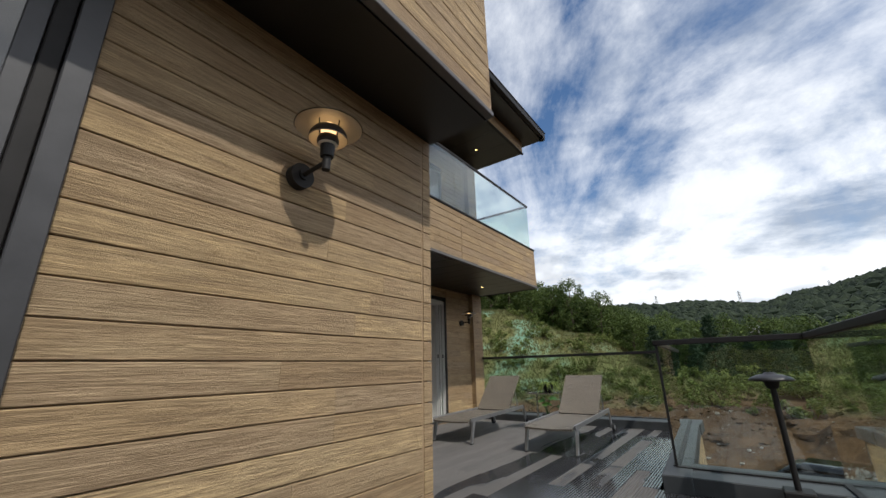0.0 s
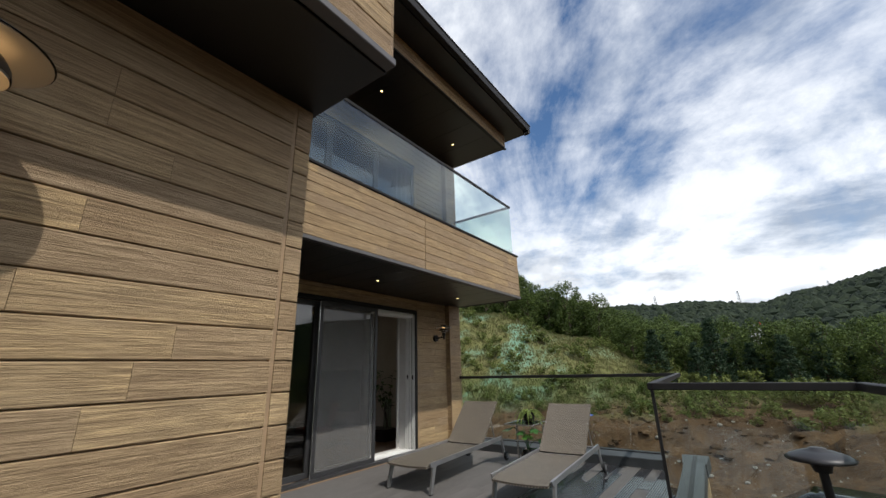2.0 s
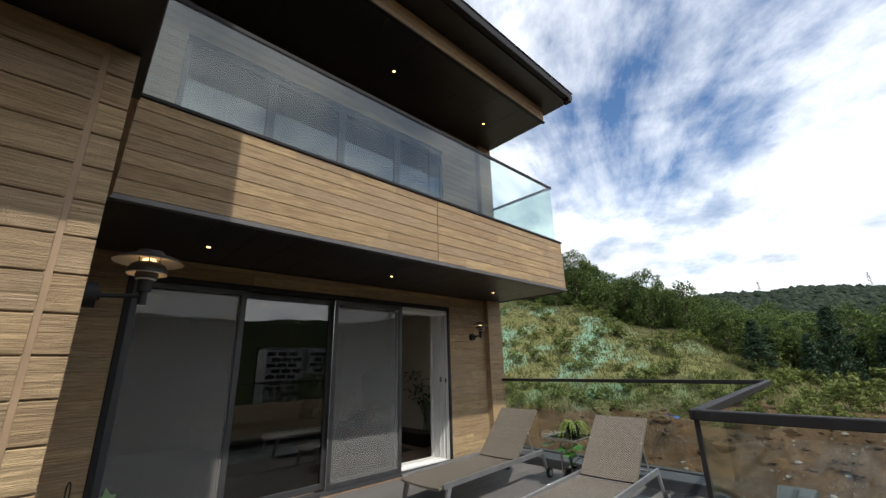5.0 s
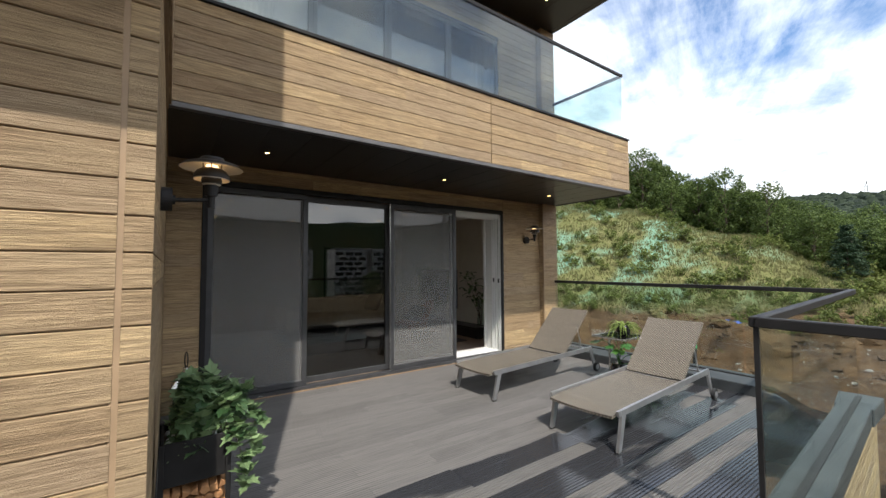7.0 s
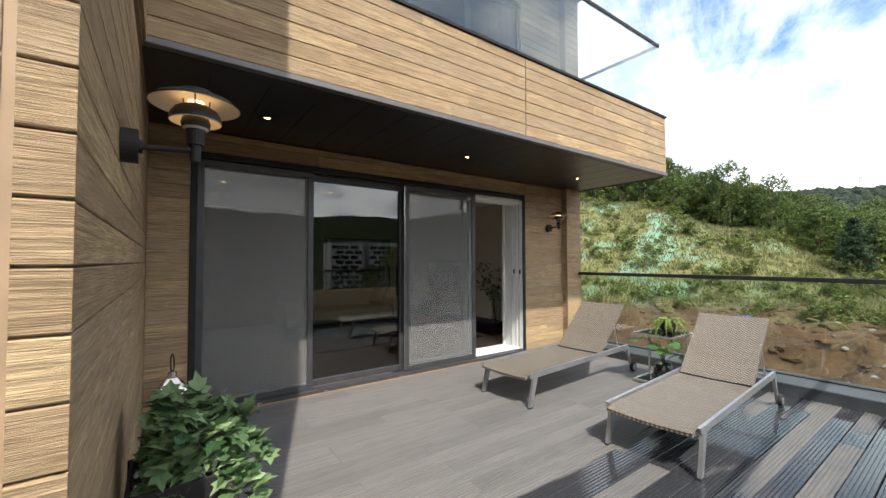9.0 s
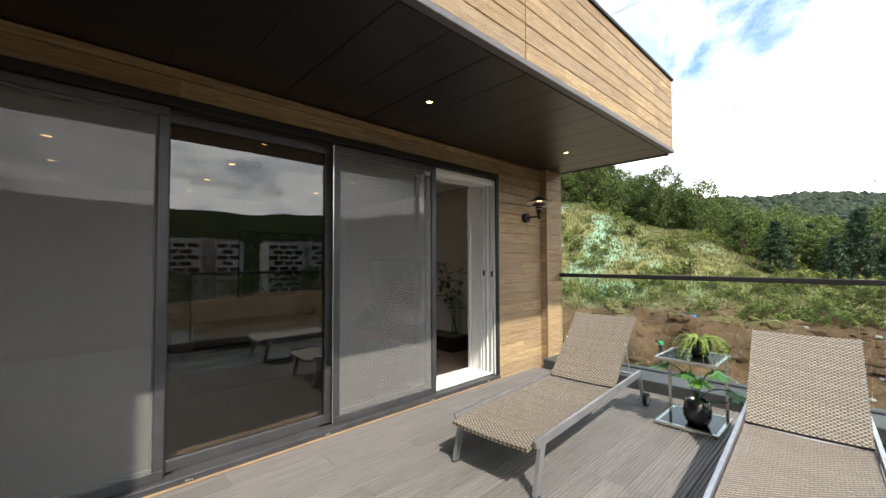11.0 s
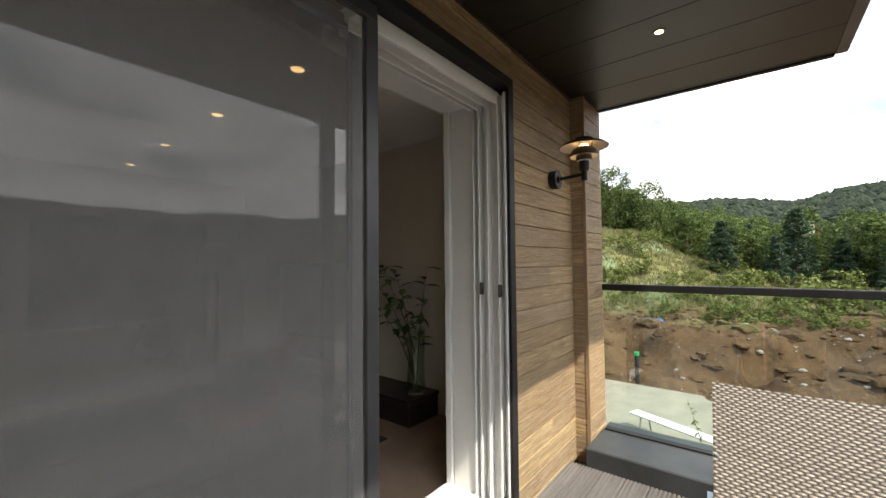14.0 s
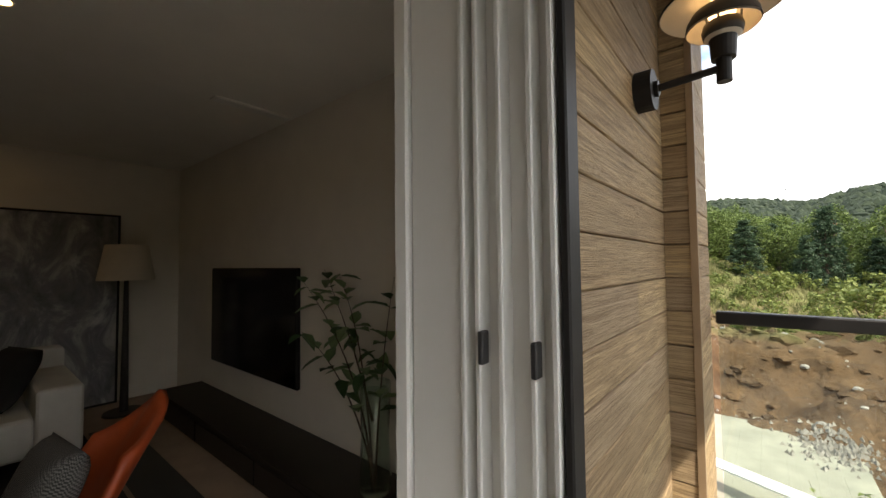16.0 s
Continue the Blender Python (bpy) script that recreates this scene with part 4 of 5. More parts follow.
spray(branches, [((0, 0, 0.0), (-0.02, -0.02, 0.65), (-0.62, -0.05, 1.10)), ((0, 0, 0), (-0.06, 0.02, 0.75), (-0.30, 0.0, 1.14)), ((0.02, 0, 0), (0.05, 0, 0.6), (0.12, 0.05, 1.12)), ((0, 0.02, 0), (-0.1, -0.05, 0.6), (-0.45, -0.15, 0.80)), ((0, 0, 0.35), (-0.12, 0, 0.7), (-0.52, 0.05, 1.16))], M_IVY, M_BARK, random.Random(5), 0.13, 0.040, 0.007)

painting = thing("painting", "large grey abstract canvas leaning on the back wall", "painting", (-10.07, 6.25, 0.03))
part("canvas", box(0.0, 0.03, -0.86, 0.86, 0.02, 1.98), M_PAINTING, painting)
for a in ((-0.88, -0.86, 0.0, 2.0), (0.86, 0.88, 0.0, 2.0), (-0.86, 0.86, 1.98, 2.0), (-0.86, 0.86, 0.0, 0.02)):
    part("frame", box(-0.002, 0.042, *a, bevel=0.002), M_BLACK, painting)

lamp = thing("floor_lamp", "floor lamp with a cream drum shade and dark tapered leg", "floor lamp", (-9.6, 7.10, 0.03))
part("base", rod(bmesh.new(), (0, 0, 0.0), (0, 0, 0.02), 0.17, 0.16, 32), M_DARKWOOD, lamp)
part("stem", rod(bmesh.new(), (0, 0, 0.02), (0, 0, 1.40), 0.038, 0.018, 16), M_DARKWOOD, lamp)
part("shade", lathe(bmesh.new(), [(0.235, 1.31), (0.175, 1.66), (0.172, 1.66), (0.232, 1.31)], 40), M_SHADE, lamp, "cream cloth shade", smooth=True)

sofa = thing("sofa", "cream leather sofa with a broad low arm", "sofa", (-8.95, 5.35, 0.03))
part("seat", box(-0.45, 0.42, -1.0, 1.05, 0.14, 0.42, bevel=0.05, seg=3), M_SOFA, sofa)
part("backrest", box(-0.62, -0.40, -1.25, 1.29, 0.14, 0.76, bevel=0.05, seg=3), M_SOFA, sofa)
part("armrest", box(-0.60, 0.45, 1.05, 1.30, 0.12, 0.60, bevel=0.04, seg=3), M_SOFA, sofa)
part("armrest", box(-0.60, 0.45, -1.26, -1.0, 0.12, 0.60, bevel=0.04, seg=3), M_SOFA, sofa)
for x in (-0.5, 0.36):
    for y in (-1.15, 1.2):
        part("leg", box(x - 0.03, x + 0.03, y - 0.03, y + 0.03, 0.0, 0.13), M_BLACK, sofa)


def pillow(name, label, at, tilt, mat, size=0.45):
    p = thing(name, label, "cushion", at)
    bm = bmesh.new()
    bmesh.ops.create_grid(bm, x_segments=14, y_segments=14, size=size / 2)
    top = list(bm.verts)
    geo = bmesh.ops.duplicate(bm, geom=bm.verts[:] + bm.edges[:] + bm.faces[:])
    low = {v for v in geo["geom"] if isinstance(v, bmesh.types.BMVert)}
    for v in bm.verts:
        u, w = v.co.x / size * 2, v.co.y / size * 2
        h = 0.09 * (max(0, 1 - u ** 4) * max(0, 1 - w ** 4)) ** 0.6
        v.co.z = -h if v in low else h
    bmesh.ops.remove_doubles(bm, verts=bm.verts, dist=0.0005)
    bmesh.ops.recalc_face_normals(bm, faces=bm.faces)
    part("cover", bm, mat, p, smooth=True, at=pose(0, 0, 0, *tilt))


pillow("cushion", "black velvet cushion leaning on the sofa arm", (-9.0, 6.28, 0.66), (62, 0, 20), M_CUSHION)

chair = thing("armchair", "orange leather shell armchair seen from behind", "armchair", (-6.97, 6.30, 0.0), 185)
bm = bmesh.new()
rows = []
for j in range(9):
    t = j / 8
    z, back = 0.34 + 0.50 * t, 0.08 + 0.30 * t
    rows.append([bm.verts.new((0.36 * math.sin(a) * (1 - 0.25 * t), -(back + 0.16) * math.cos(a) + 0.10, z - 0.22 * abs(math.sin(a)) * t)) for a in [(-0.95 + 1.9 * i / 16) for i in range(17)]])
for a, b in zip(rows, rows[1:]):
    for i in range(16):
        bm.faces.new((a[i], a[i + 1], b[i + 1], b[i]))
bm.normal_update()
geo = bmesh.ops.solidify(bm, geom=bm.faces[:], thickness=0.035)
bmesh.ops.recalc_face_normals(bm, faces=bm.faces)
part("backrest", bm, M_ORANGE, chair, smooth=True)
part("seat", box(-0.29, 0.29, -0.11, 0.36, 0.30, 0.42, bevel=0.05, seg=3), M_ORANGE, chair)
for a in (0.6, 2.2, 4.1, 5.7):
    part("leg", rod(bmesh.new(), (0.2 * math.cos(a), 0.2 * math.sin(a), 0.30), (0.28 * math.cos(a), 0.28 * math.sin(a), 0.0), 0.014, 0.010, 10), M_BLACK, chair)
pillow("cushion", "black and white checked cushion on the orange armchair", (-7.0, 6.30, 0.53), (66, 0, 8), M_CHECK, 0.4)
rug = tagged(part("rug", box(-9.4, -6.7, 4.0, 6.75, 0.031, 0.043, bevel=0.004), M_RUG), "charcoal rug on the wood floor", "rug")
band = tagged(part("floor_runner", box(-9.2, -6.2, 6.78, 7.05, 0.031, 0.040, bevel=0.003), M_FRAME), "dark grey runner on the wood floor", "rug")


# ---- terrace furniture ----
def lounger(at, turn):
    l = thing("sun_lounger", "beige woven sun lounger with a silver frame, back raised", "sun lounger", at, turn, "sun loungers on the deck")
    L, W, H = 1.41, 0.60, 0.322
    bm = bmesh.new()
    grid = [[bm.verts.new((-W / 2 + W * i / 8, L * j / 10, H + 0.0 - 0.012 * (1 - (2 * i / 8 - 1) ** 2) - (0.02 if j == 0 else 0))) for i in range(9)] for j in range(11)]
    for j in range(10):
        for i in range(8):
            bm.faces.new((grid[j][i], grid[j][i + 1], grid[j + 1][i + 1], grid[j + 1][i]))
    bm.normal_update()
    bmesh.ops.solidify(bm, geom=bm.faces[:], thickness=0.022)
    bmesh.ops.recalc_face_normals(bm, faces=bm.faces)
    part("seat", bm, M_WEAVE, l)
    bm = bmesh.new()
    B = 0.80
    grid = [[bm.verts.new((-W / 2 + W * i / 8, B * j / 8, -0.010 * (1 - (2 * i / 8 - 1) ** 2))) for i in range(9)] for j in range(9)]
    for j in range(8):
        for i in range(8):
            bm.faces.new((grid[j][i], grid[j][i + 1], grid[j + 1][i + 1], grid[j + 1][i]))
    bm.normal_update()
    bmesh.ops.solidify(bm, geom=bm.faces[:], thickness=0.024)
    bmesh.ops.recalc_face_normals(bm, faces=bm.faces)
    back = part("backrest", bm, M_WEAVE, l, at=pose(0, L + 0.015, H + 0.012, 43.0, 0, 0))
    for s in (-1, 1):
        part("back_tube", rod(bmesh.new(), (s * (W / 2 - 0.02), 0.01, -0.028), (s * (W / 2 - 0.02), B - 0.03, -0.028), 0.010, seg=8), M_SILVER, back)
    for s in (-1, 1):
        x = s * (W / 2 + 0.022)
        bar = Matrix.Translation((x, 0, 0))
        bm = slanted(bmesh.new(), [(0.06, H - 0.035), (2.02, H - 0.02), (2.04, H + 0.038), (0.04, H + 0.014)], 0.022, bar)
        bmesh.ops.recalc_face_normals(bm, faces=bm.faces)
        part("side_rail", bm, M_SILVER, l)
        bm = slanted(bmesh.new(), [(0.03, 0.012), (0.075, 0.012), (0.175, H + 0.012), (0.110, H + 0.016)], 0.026, bar)
        bmesh.ops.recalc_face_normals(bm, faces=bm.faces)
        leg = part("front_leg", bm, M_SILVER, l)
        part("foot", box(x - 0.015, x + 0.015, 0.025, 0.082, 0.0, 0.013, bevel=0.003), M_RUBBER, leg, "black rubber foot")
        bm = slanted(bmesh.new(), [(1.985, H + 0.035), (2.045, H + 0.035), (2.155, 0.06), (2.115, 0.045)], 0.022, bar)
        bmesh.ops.recalc_face_normals(bm, faces=bm.faces)
        rear = part("rear_leg", bm, M_SILVER, l)
        w = part("wheel", rod(bmesh.new(), (x + s * 0.012, 2.135, 0.062), (x + s * 0.045, 2.135, 0.062), 0.062, seg=28), M_RUBBER, l, "black wheel")
        part("hub", rod(bmesh.new(), (x + s * 0.044, 2.135, 0.062), (x + s * 0.049, 2.135, 0.062), 0.038, seg=24), M_SILVER, w, "pale hub")
        part("back_strut", rod(bmesh.new(), (x - s * 0.03, 1.86, H + 0.0), (x - s * 0.035, 1.76, H + 0.33), 0.007, seg=8), M_SILVER, l)
    part("cross_bar", rod(bmesh.new(), (-W / 2, 0.12, H - 0.03), (W / 2, 0.12, H - 0.03), 0.012, seg=10), M_SILVER, l)
    part("cross_bar", rod(bmesh.new(), (-W / 2, L + 0.02, H - 0.02), (W / 2, L + 0.02, H - 0.02), 0.012, seg=10), M_SILVER, l)
    part("cross_bar", rod(bmesh.new(), (-W / 2, 2.0, H), (W / 2, 2.0, H), 0.012, seg=10), M_SILVER, l)
    return l


first = lounger((-3.618, 5.057, 0.0), 3.3)
copy_thing(first, pose(-2.105, 5.027, 0.0, 0, 0, 3.2))

table = thing("side_table", "small steel side table with a dark slatted top", "side table", (-2.95, 7.07, 0.0))
for z in (0.565, 0.012):
    for a in ((-0.235, 0.235, -0.26, -0.235), (-0.235, 0.235, 0.235, 0.26), (-0.235, -0.21, -0.235, 0.235), (0.21, 0.235, -0.235, 0.235)):
        part("frame_bar", box(*a, z, z + 0.025, bevel=0.002), M_STEEL, table)
part("base_plate", box(-0.209, 0.209, -0.234, 0.234, 0.022, 0.034), M_TV, table, "dark glossy base plate")
for i in range(9):
    y = -0.228 + i * 0.0508
    part("slat", box(-0.209, 0.209, y, y + 0.038, 0.574, 0.584, bevel=0.002), M_TV, table, "dark glossy slat")
for x in (-0.222, 0.222):
    part("post", box(x - 0.012, x + 0.012, 0.12, 0.15, 0.037, 0.565, bevel=0.002), M_STEEL, table)
for x in (-0.21, 0.21):
    for y in (-0.235, 0.235):
        part("foot", rod(bmesh.new(), (x, y, 0.0), (x, y, 0.012), 0.012, seg=10), M_RUBBER, table)


def pot(name, label, at, prof, mat):
    p = thing(name, label, "plant pot", at)
    part("pot", lathe(bmesh.new(), prof, 28), mat, p, smooth=True)
    return p


fern = pot("potted_fern", "pale green fern hanging over a dark grey pot", (-2.90, 7.10, 0.585), [(0.0, 0.001), (0.055, 0.002), (0.085, 0.06), (0.09, 0.11), (0.082, 0.15), (0.074, 0.15), (0.078, 0.11), (0.0, 0.10)], M_POT)
bm, rg = bmesh.new(), random.Random(21)
for k in range(70):
    a = rg.uniform(0, 6.283)
    reach, rise = rg.uniform(0.10, 0.22), rg.uniform(0.03, 0.12)
    d = Vector((math.cos(a), math.sin(a), 0))
    prev = None
    for i in range(11):
        t = i / 10
        p = d * (0.03 + reach * t) + Vector((0, 0, 0.13 + rise * 2.4 * t - (rise * 2.4 + 0.02 + 0.06 * (k % 3)) * t * t))
        if prev is not None and i > 1:
            for s in (1, -1):
                side = Vector((-d.y, d.x, 0)) * s
                tip = p + side * 0.028 * (1.15 - t) + d * 0.012
                v = [bm.verts.new(q) for q in (prev, p, tip)]
                bm.faces.new(v)
        prev = p
part("foliage", bm, M_FERN, fern, "pale green fronds")
part("soil", lathe(bmesh.new(), [(0.076, 0.12), (0.0, 0.125)], 20), M_SOIL, fern)

mon = pot("potted_monstera", "split-leaf plant in a round black pot under the table", (-2.90, 6.98, 0.037), [(0.0, 0.001), (0.075, 0.002), (0.105, 0.06), (0.108, 0.12), (0.088, 0.20), (0.080, 0.20), (0.098, 0.12), (0.0, 0.10)], M_POT)
part("soil", lathe(bmesh.new(), [(0.083, 0.18), (0.0, 0.185)], 20), M_SOIL, mon)
for ang, reach, rise, size in ((200, 0.24, 0.30, 0.15), (150, 0.16, 0.36, 0.13), (330, 0.20, 0.30, 0.14), (345, 0.30, 0.16, 0.17), (300, 0.08, 0.20, 0.13), (10, 0.36, 0.02, 0.15), (250, 0.13, 0.26, 0.12)):
    a = radians(ang)
    d = Vector((math.cos(a), math.sin(a), 0))
    top = d * reach + Vector((0, 0, 0.18 + rise))
    st = bmesh.new()
    prev = Vector((0, 0, 0.18))
    for i in range(1, 7):
        t = i / 6
        p = Vector((0, 0, 0.18)) * (1 - t) ** 2 + (d * reach * 0.35 + Vector((0, 0, 0.22 + rise))) * 2 * t * (1 - t) + top * t * t
        rod(st, prev, p, 0.005, 0.0045, 6, False)
        prev = p
    stem = part("stalk", st, M_MONSTERA, mon)
    lf = bmesh.new()
    side = Vector((-d.y, d.x, 0))
    out = (d + Vector((0, 0, -0.45))).normalized()
    hub = lf.verts.new(top)
    outline = []
    for i in range(29):
        th = -2.75 + 5.5 * i / 28
        r = size * (0.62 + 0.38 * math.cos(th * 0.9)) * (0.62 if i % 4 == 2 else 1.0)
        q = top + out * (r * math.cos(th) * 0.95) + side * (r * math.sin(th)) + Vector((0, 0, 0.02 * math.cos(th * 2)))
        outline.append(lf.verts.new(q))
    for u, v in zip(outline, outline[1:]):
        lf.faces.new((hub, u, v))
    # Two leaves get the brighter green that stands in for sun on them.
    part("leaf", lf, M_LIT_LEAF if ang in (300, 10) else M_MONSTERA, mon)

# planter with a firewood rack, and the ivy in it
planter = thing("planter_stand", "black metal planter stand with a firewood rack below", "planter", (-2.58, 2.22, 0.0))
for x in (-0.17, 0.17):
    for y in (-0.15, 0.15):
        part("leg", box(x - 0.012, x + 0.012, y - 0.012, y + 0.012, 0.0, 0.62, bevel=0.002), M_BLACK, planter)
part("box_side", box(0.156, 0.168, -0.138, 0.138, 0.40, 0.62, bevel=0.002), M_BLACK, planter)
part("box_side", box(-0.168, -0.156, -0.138, 0.138, 0.40, 0.62, bevel=0.002), M_BLACK, planter)
part("box_end", box(-0.156, 0.156, 0.142, 0.154, 0.40, 0.62, bevel=0.002), M_BLACK, planter)
part("box_end", box(-0.156, 0.156, -0.154, -0.142, 0.40, 0.62, bevel=0.002), M_BLACK, planter)
part("box_floor", box(-0.156, 0.156, -0.142, 0.142, 0.40, 0.41), M_BLACK, planter)
part("fill", box(-0.155, 0.155, -0.141, 0.141, 0.411, 0.585), M_SOIL, planter)
part("shelf", box(-0.168, 0.168, -0.15, 0.15, 0.05, 0.062), M_BLACK, planter)
rg = random.Random(8)
stones = bmesh.new()
for k in range(70):
    m = Matrix.Translation((rg.uniform(-0.14, 0.14), rg.uniform(-0.13, 0.13), 0.592)) @ Euler((rg.random() * 6, rg.random() * 6, 0)).to_matrix().to_4x4() @ Matrix.Diagonal((1, 0.8, 0.6, 1))
    bmesh.ops.create_icosphere(stones, subdivisions=1, radius=rg.uniform(0.014, 0.024), matrix=m)
tagged(part("white_pebbles", stones, M_BLOCK), "white pebbles on the planter soil", "pebbles", kind="stuff").matrix_world = pose(-2.58, 2.22, 0)
for r in range(6):
    for c in range(6 + r % 2):
        y = -0.13 + c * 0.043 + (0.0 if r % 2 else 0.022)
        log = bmesh.new()
        n = rg.choice((3, 4, 5))
        m = Matrix.Translation((0, 0, 0)) @ Matrix.Rotation(radians(90), 4, "Y") @ Matrix.Rotation(rg.random() * 6, 4, "Z")
        bmesh.ops.create_cone(log, cap_ends=True, segments=n, radius1=0.030, radius2=0.027, depth=rg.uniform(0.28, 0.33), matrix=m)
        bmesh.ops.bevel(log, geom=log.edges[:], offset=0.004, segments=1, affect="EDGES")
        tagged(part("firewood_log", log, M_LOG), "split orange-brown firewood log stacked in the rack", "log", "firewood in the planter rack").matrix_world = pose(-2.575, 2.22 + y, 0.092 + r * 0.050)

ivy = thing("ivy_plant", "bushy variegated ivy trailing over the planter", "plant", (-2.58, 2.22, 0.60))
rg = random.Random(14)
stems = []
for k in range(105):
    a = rg.uniform(0, 6.283)
    r = rg.uniform(0.05, 0.27)
    h = rg.uniform(-0.05, 0.27) * (1.25 - r * 2)
    y = 0.9 if math.sin(a) < 0 else 1.7
    stems.append(((rg.uniform(-0.08, 0.08), rg.uniform(-0.06, 0.06), 0), (r * 0.4 * math.cos(a), r * 0.4 * y * math.sin(a), h + 0.10), (r * math.cos(a), r * 0.62 * y * math.sin(a), h)))
stems += [((0.08, 0.08, 0.02), (0.22, 0.20, 0.12), (0.20, 0.24, -0.30)), ((0.06, 0.08, 0.02), (0.16, 0.24, 0.14), (0.14, 0.30, -0.16)), ((0, 0.08, 0.05), (0.05, 0.28, 0.18), (0.05, 0.36, -0.02))]
spray(ivy, stems, M_IVY, M_BARK, rg, 0.085, 0.0105, 0.003, lobed_leaf)

lantern = thing("lantern", "tall steel garden lantern with a faceted roof and ring handle", "lantern", (-4.66, 2.24, 0.0))
part("base", box(-0.11, 0.11, -0.11, 0.11, 0.0, 0.04, bevel=0.006), M_BLACK, lantern)
for x in (-0.095, 0.095):
    for y in (-0.095, 0.095):
        part("post", box(x - 0.009, x + 0.009, y - 0.009, y + 0.009, 0.04, 0.36), M_BLACK, lantern)
for a in ((-0.086, 0.086, 0.093, 0.096), (-0.086, 0.086, -0.096, -0.093), (0.093, 0.096, -0.086, 0.086), (-0.096, -0.093, -0.086, 0.086)):
    part("pane", box(*a, 0.04, 0.36), M_GLASS, lantern).visible_shadow = False
bm = bmesh.new()
bmesh.ops.create_cone(bm, cap_ends=True, segments=4, radius1=0.17, radius2=0.05, depth=0.12, matrix=Matrix.Translation((0, 0, 0.42)) @ Matrix.Rotation(radians(45), 4, "Z"))
part("roof", bm, M_STEEL, lantern, "polished faceted roof")
part("chimney", rod(bmesh.new(), (0, 0, 0.48), (0, 0, 0.53), 0.035, 0.03, 16), M_STEEL, lantern)
bm = bmesh.new()
ring = [Vector((0.035 * math.cos(t), 0.012 * math.cos(t), 0.60 + 0.075 * math.sin(t))) for t in [i * 6.2832 / 24 for i in range(25)]]
for u, v in zip(ring, ring[1:]):
    rod(bm, u, v, 0.006, seg=8)
part("ring_handle", bm, M_BLACK, lantern)

post = thing("mushroom_lamp", "black outdoor floor lamp with a flat domed cap", "floor lamp", (0.15, 4.02, 0.0))
part("base", box(-0.09, 0.09, -0.09, 0.09, 0.0, 0.16, bevel=0.01), M_BLACK, post)
part("pole", rod(bmesh.new(), (0, 0, 0.16), (0, 0, 0.86), 0.020, seg=20), M_BLACK, post)
part("collar", rod(bmesh.new(), (0, 0, 0.84), (0, 0, 0.90), 0.035, 0.055, 24), M_BLACK, post)
part("cap", lathe(bmesh.new(), [(0.0, 0.89), (0.138, 0.895), (0.145, 0.905), (0.123, 0.922), (0.075, 0.940), (0.04, 0.947), (0.035, 0.955), (0.0, 0.956)], 40), M_FRAME, post, "dark grey domed cap", smooth=True)


# ---- the land around ----
def lerp_table(v, table):
    for (a, p), (b, q) in zip(table, table[1:]):
        if v <= b:
            t = max(0.0, min(1.0, (v - a) / (b - a)))
            t = t * t * (3 - 2 * t)
            return p + (q - p) * t
    return table[-1][1]


SLOPE_TOP = [(-180, 3.0), (-120, 6.0), (-60, 9.0), (-39, 8.2), (-30, 6.9), (-18, 4.0), (-9, 1.2), (0, -0.6), (12, -1.0), (45, -1.5), (90, -2.0), (180, 3.0)]
FAR_RISE = [(-180, 6.5), (-110, 7.5), (-60, 8.0), (-20, 6.0), (-8, 6.0), (-3, 6.3), (2, 5.7), (8, 6.9), (14, 8.0), (24, 9.0), (40, 7.8), (60, 6.6), (85, 7.0), (110, 7.6), (140, 6.2), (180, 6.5)]


def step_up(a, b, v):
    t = max(0.0, min(1.0, (v - a) / (b - a)))
    return t * t * (3 - 2 * t)


def land(x, y):
    dx, dy = x, y - 2.0
    r, az = math.hypot(dx, dy), math.degrees(math.atan2(dx, dy))
    n = noise.fractal((x * 0.13, y * 0.13, 0.3), 1.0, 2.0, 5)
    n2 = noise.fractal((x * 0.9, y * 0.9, 7.3), 0.8, 2.1, 5)
    z = -2.70
    ahead = step_up(-75, -50, az) * (1 - step_up(60, 90, az))
    w = 1.2 + 6.0 * step_up(-9, 2, az)
    wob = 1.6 * noise.noise((x * 0.30, y * 0.30, 9.0)) + 0.5 * noise.noise((x * 1.1, y * 1.1, 3.0))
    z += step_up(20.2 - w * 0.35 + wob, 20.2 + w * 0.65 + wob, r) * 1.15 * ahead
    top = lerp_table(az, SLOPE_TOP)
    z += step_up(21, 44, r) * (top + 1.75)
    z += step_up(44, 90, r) * 2.0 * step_up(-10, -40, az)
    rise = math.tan(radians(lerp_table(az, FAR_RISE)))
    east = step_up(30, 48, az) * (1 - step_up(125, 145, az))
    z -= 22.0 * step_up(32, 120, r) * east
    start, end = 110 + 130 * east, 330 + 130 * east
    z += step_up(start, end, r) * (end * rise - top + 22.0 * east) + step_up(start, end, r) * 5.0 * noise.fractal((x * 0.012, y * 0.012, 2.0), 1.0, 2.0, 4)
    ridge = 0.5 - abs(noise.fractal((x * 0.33, y * 0.33, 4.1), 0.9, 2.1, 5))
    z += (n * 0.35 + n2 * 0.20 + ridge * 0.8) * step_up(14.5, 19, r) * (1 - 0.72 * step_up(21.5, 27, r)) + (n2 * 0.05)
    mound = math.exp(-(((x - 4.5) / 3.8) ** 2 + ((y - 19.5) / 4.2) ** 2)) * 1.1
    z += mound
    under = step_up(-15.5, -14.5, x) * (1 - step_up(-4.7, -2.6, x + 0.55 * max(0.0, y - 16.0))) * (1 - step_up(18.2, 19.4, y))
    return z * (1 - under) + min(z, -2.80) * under


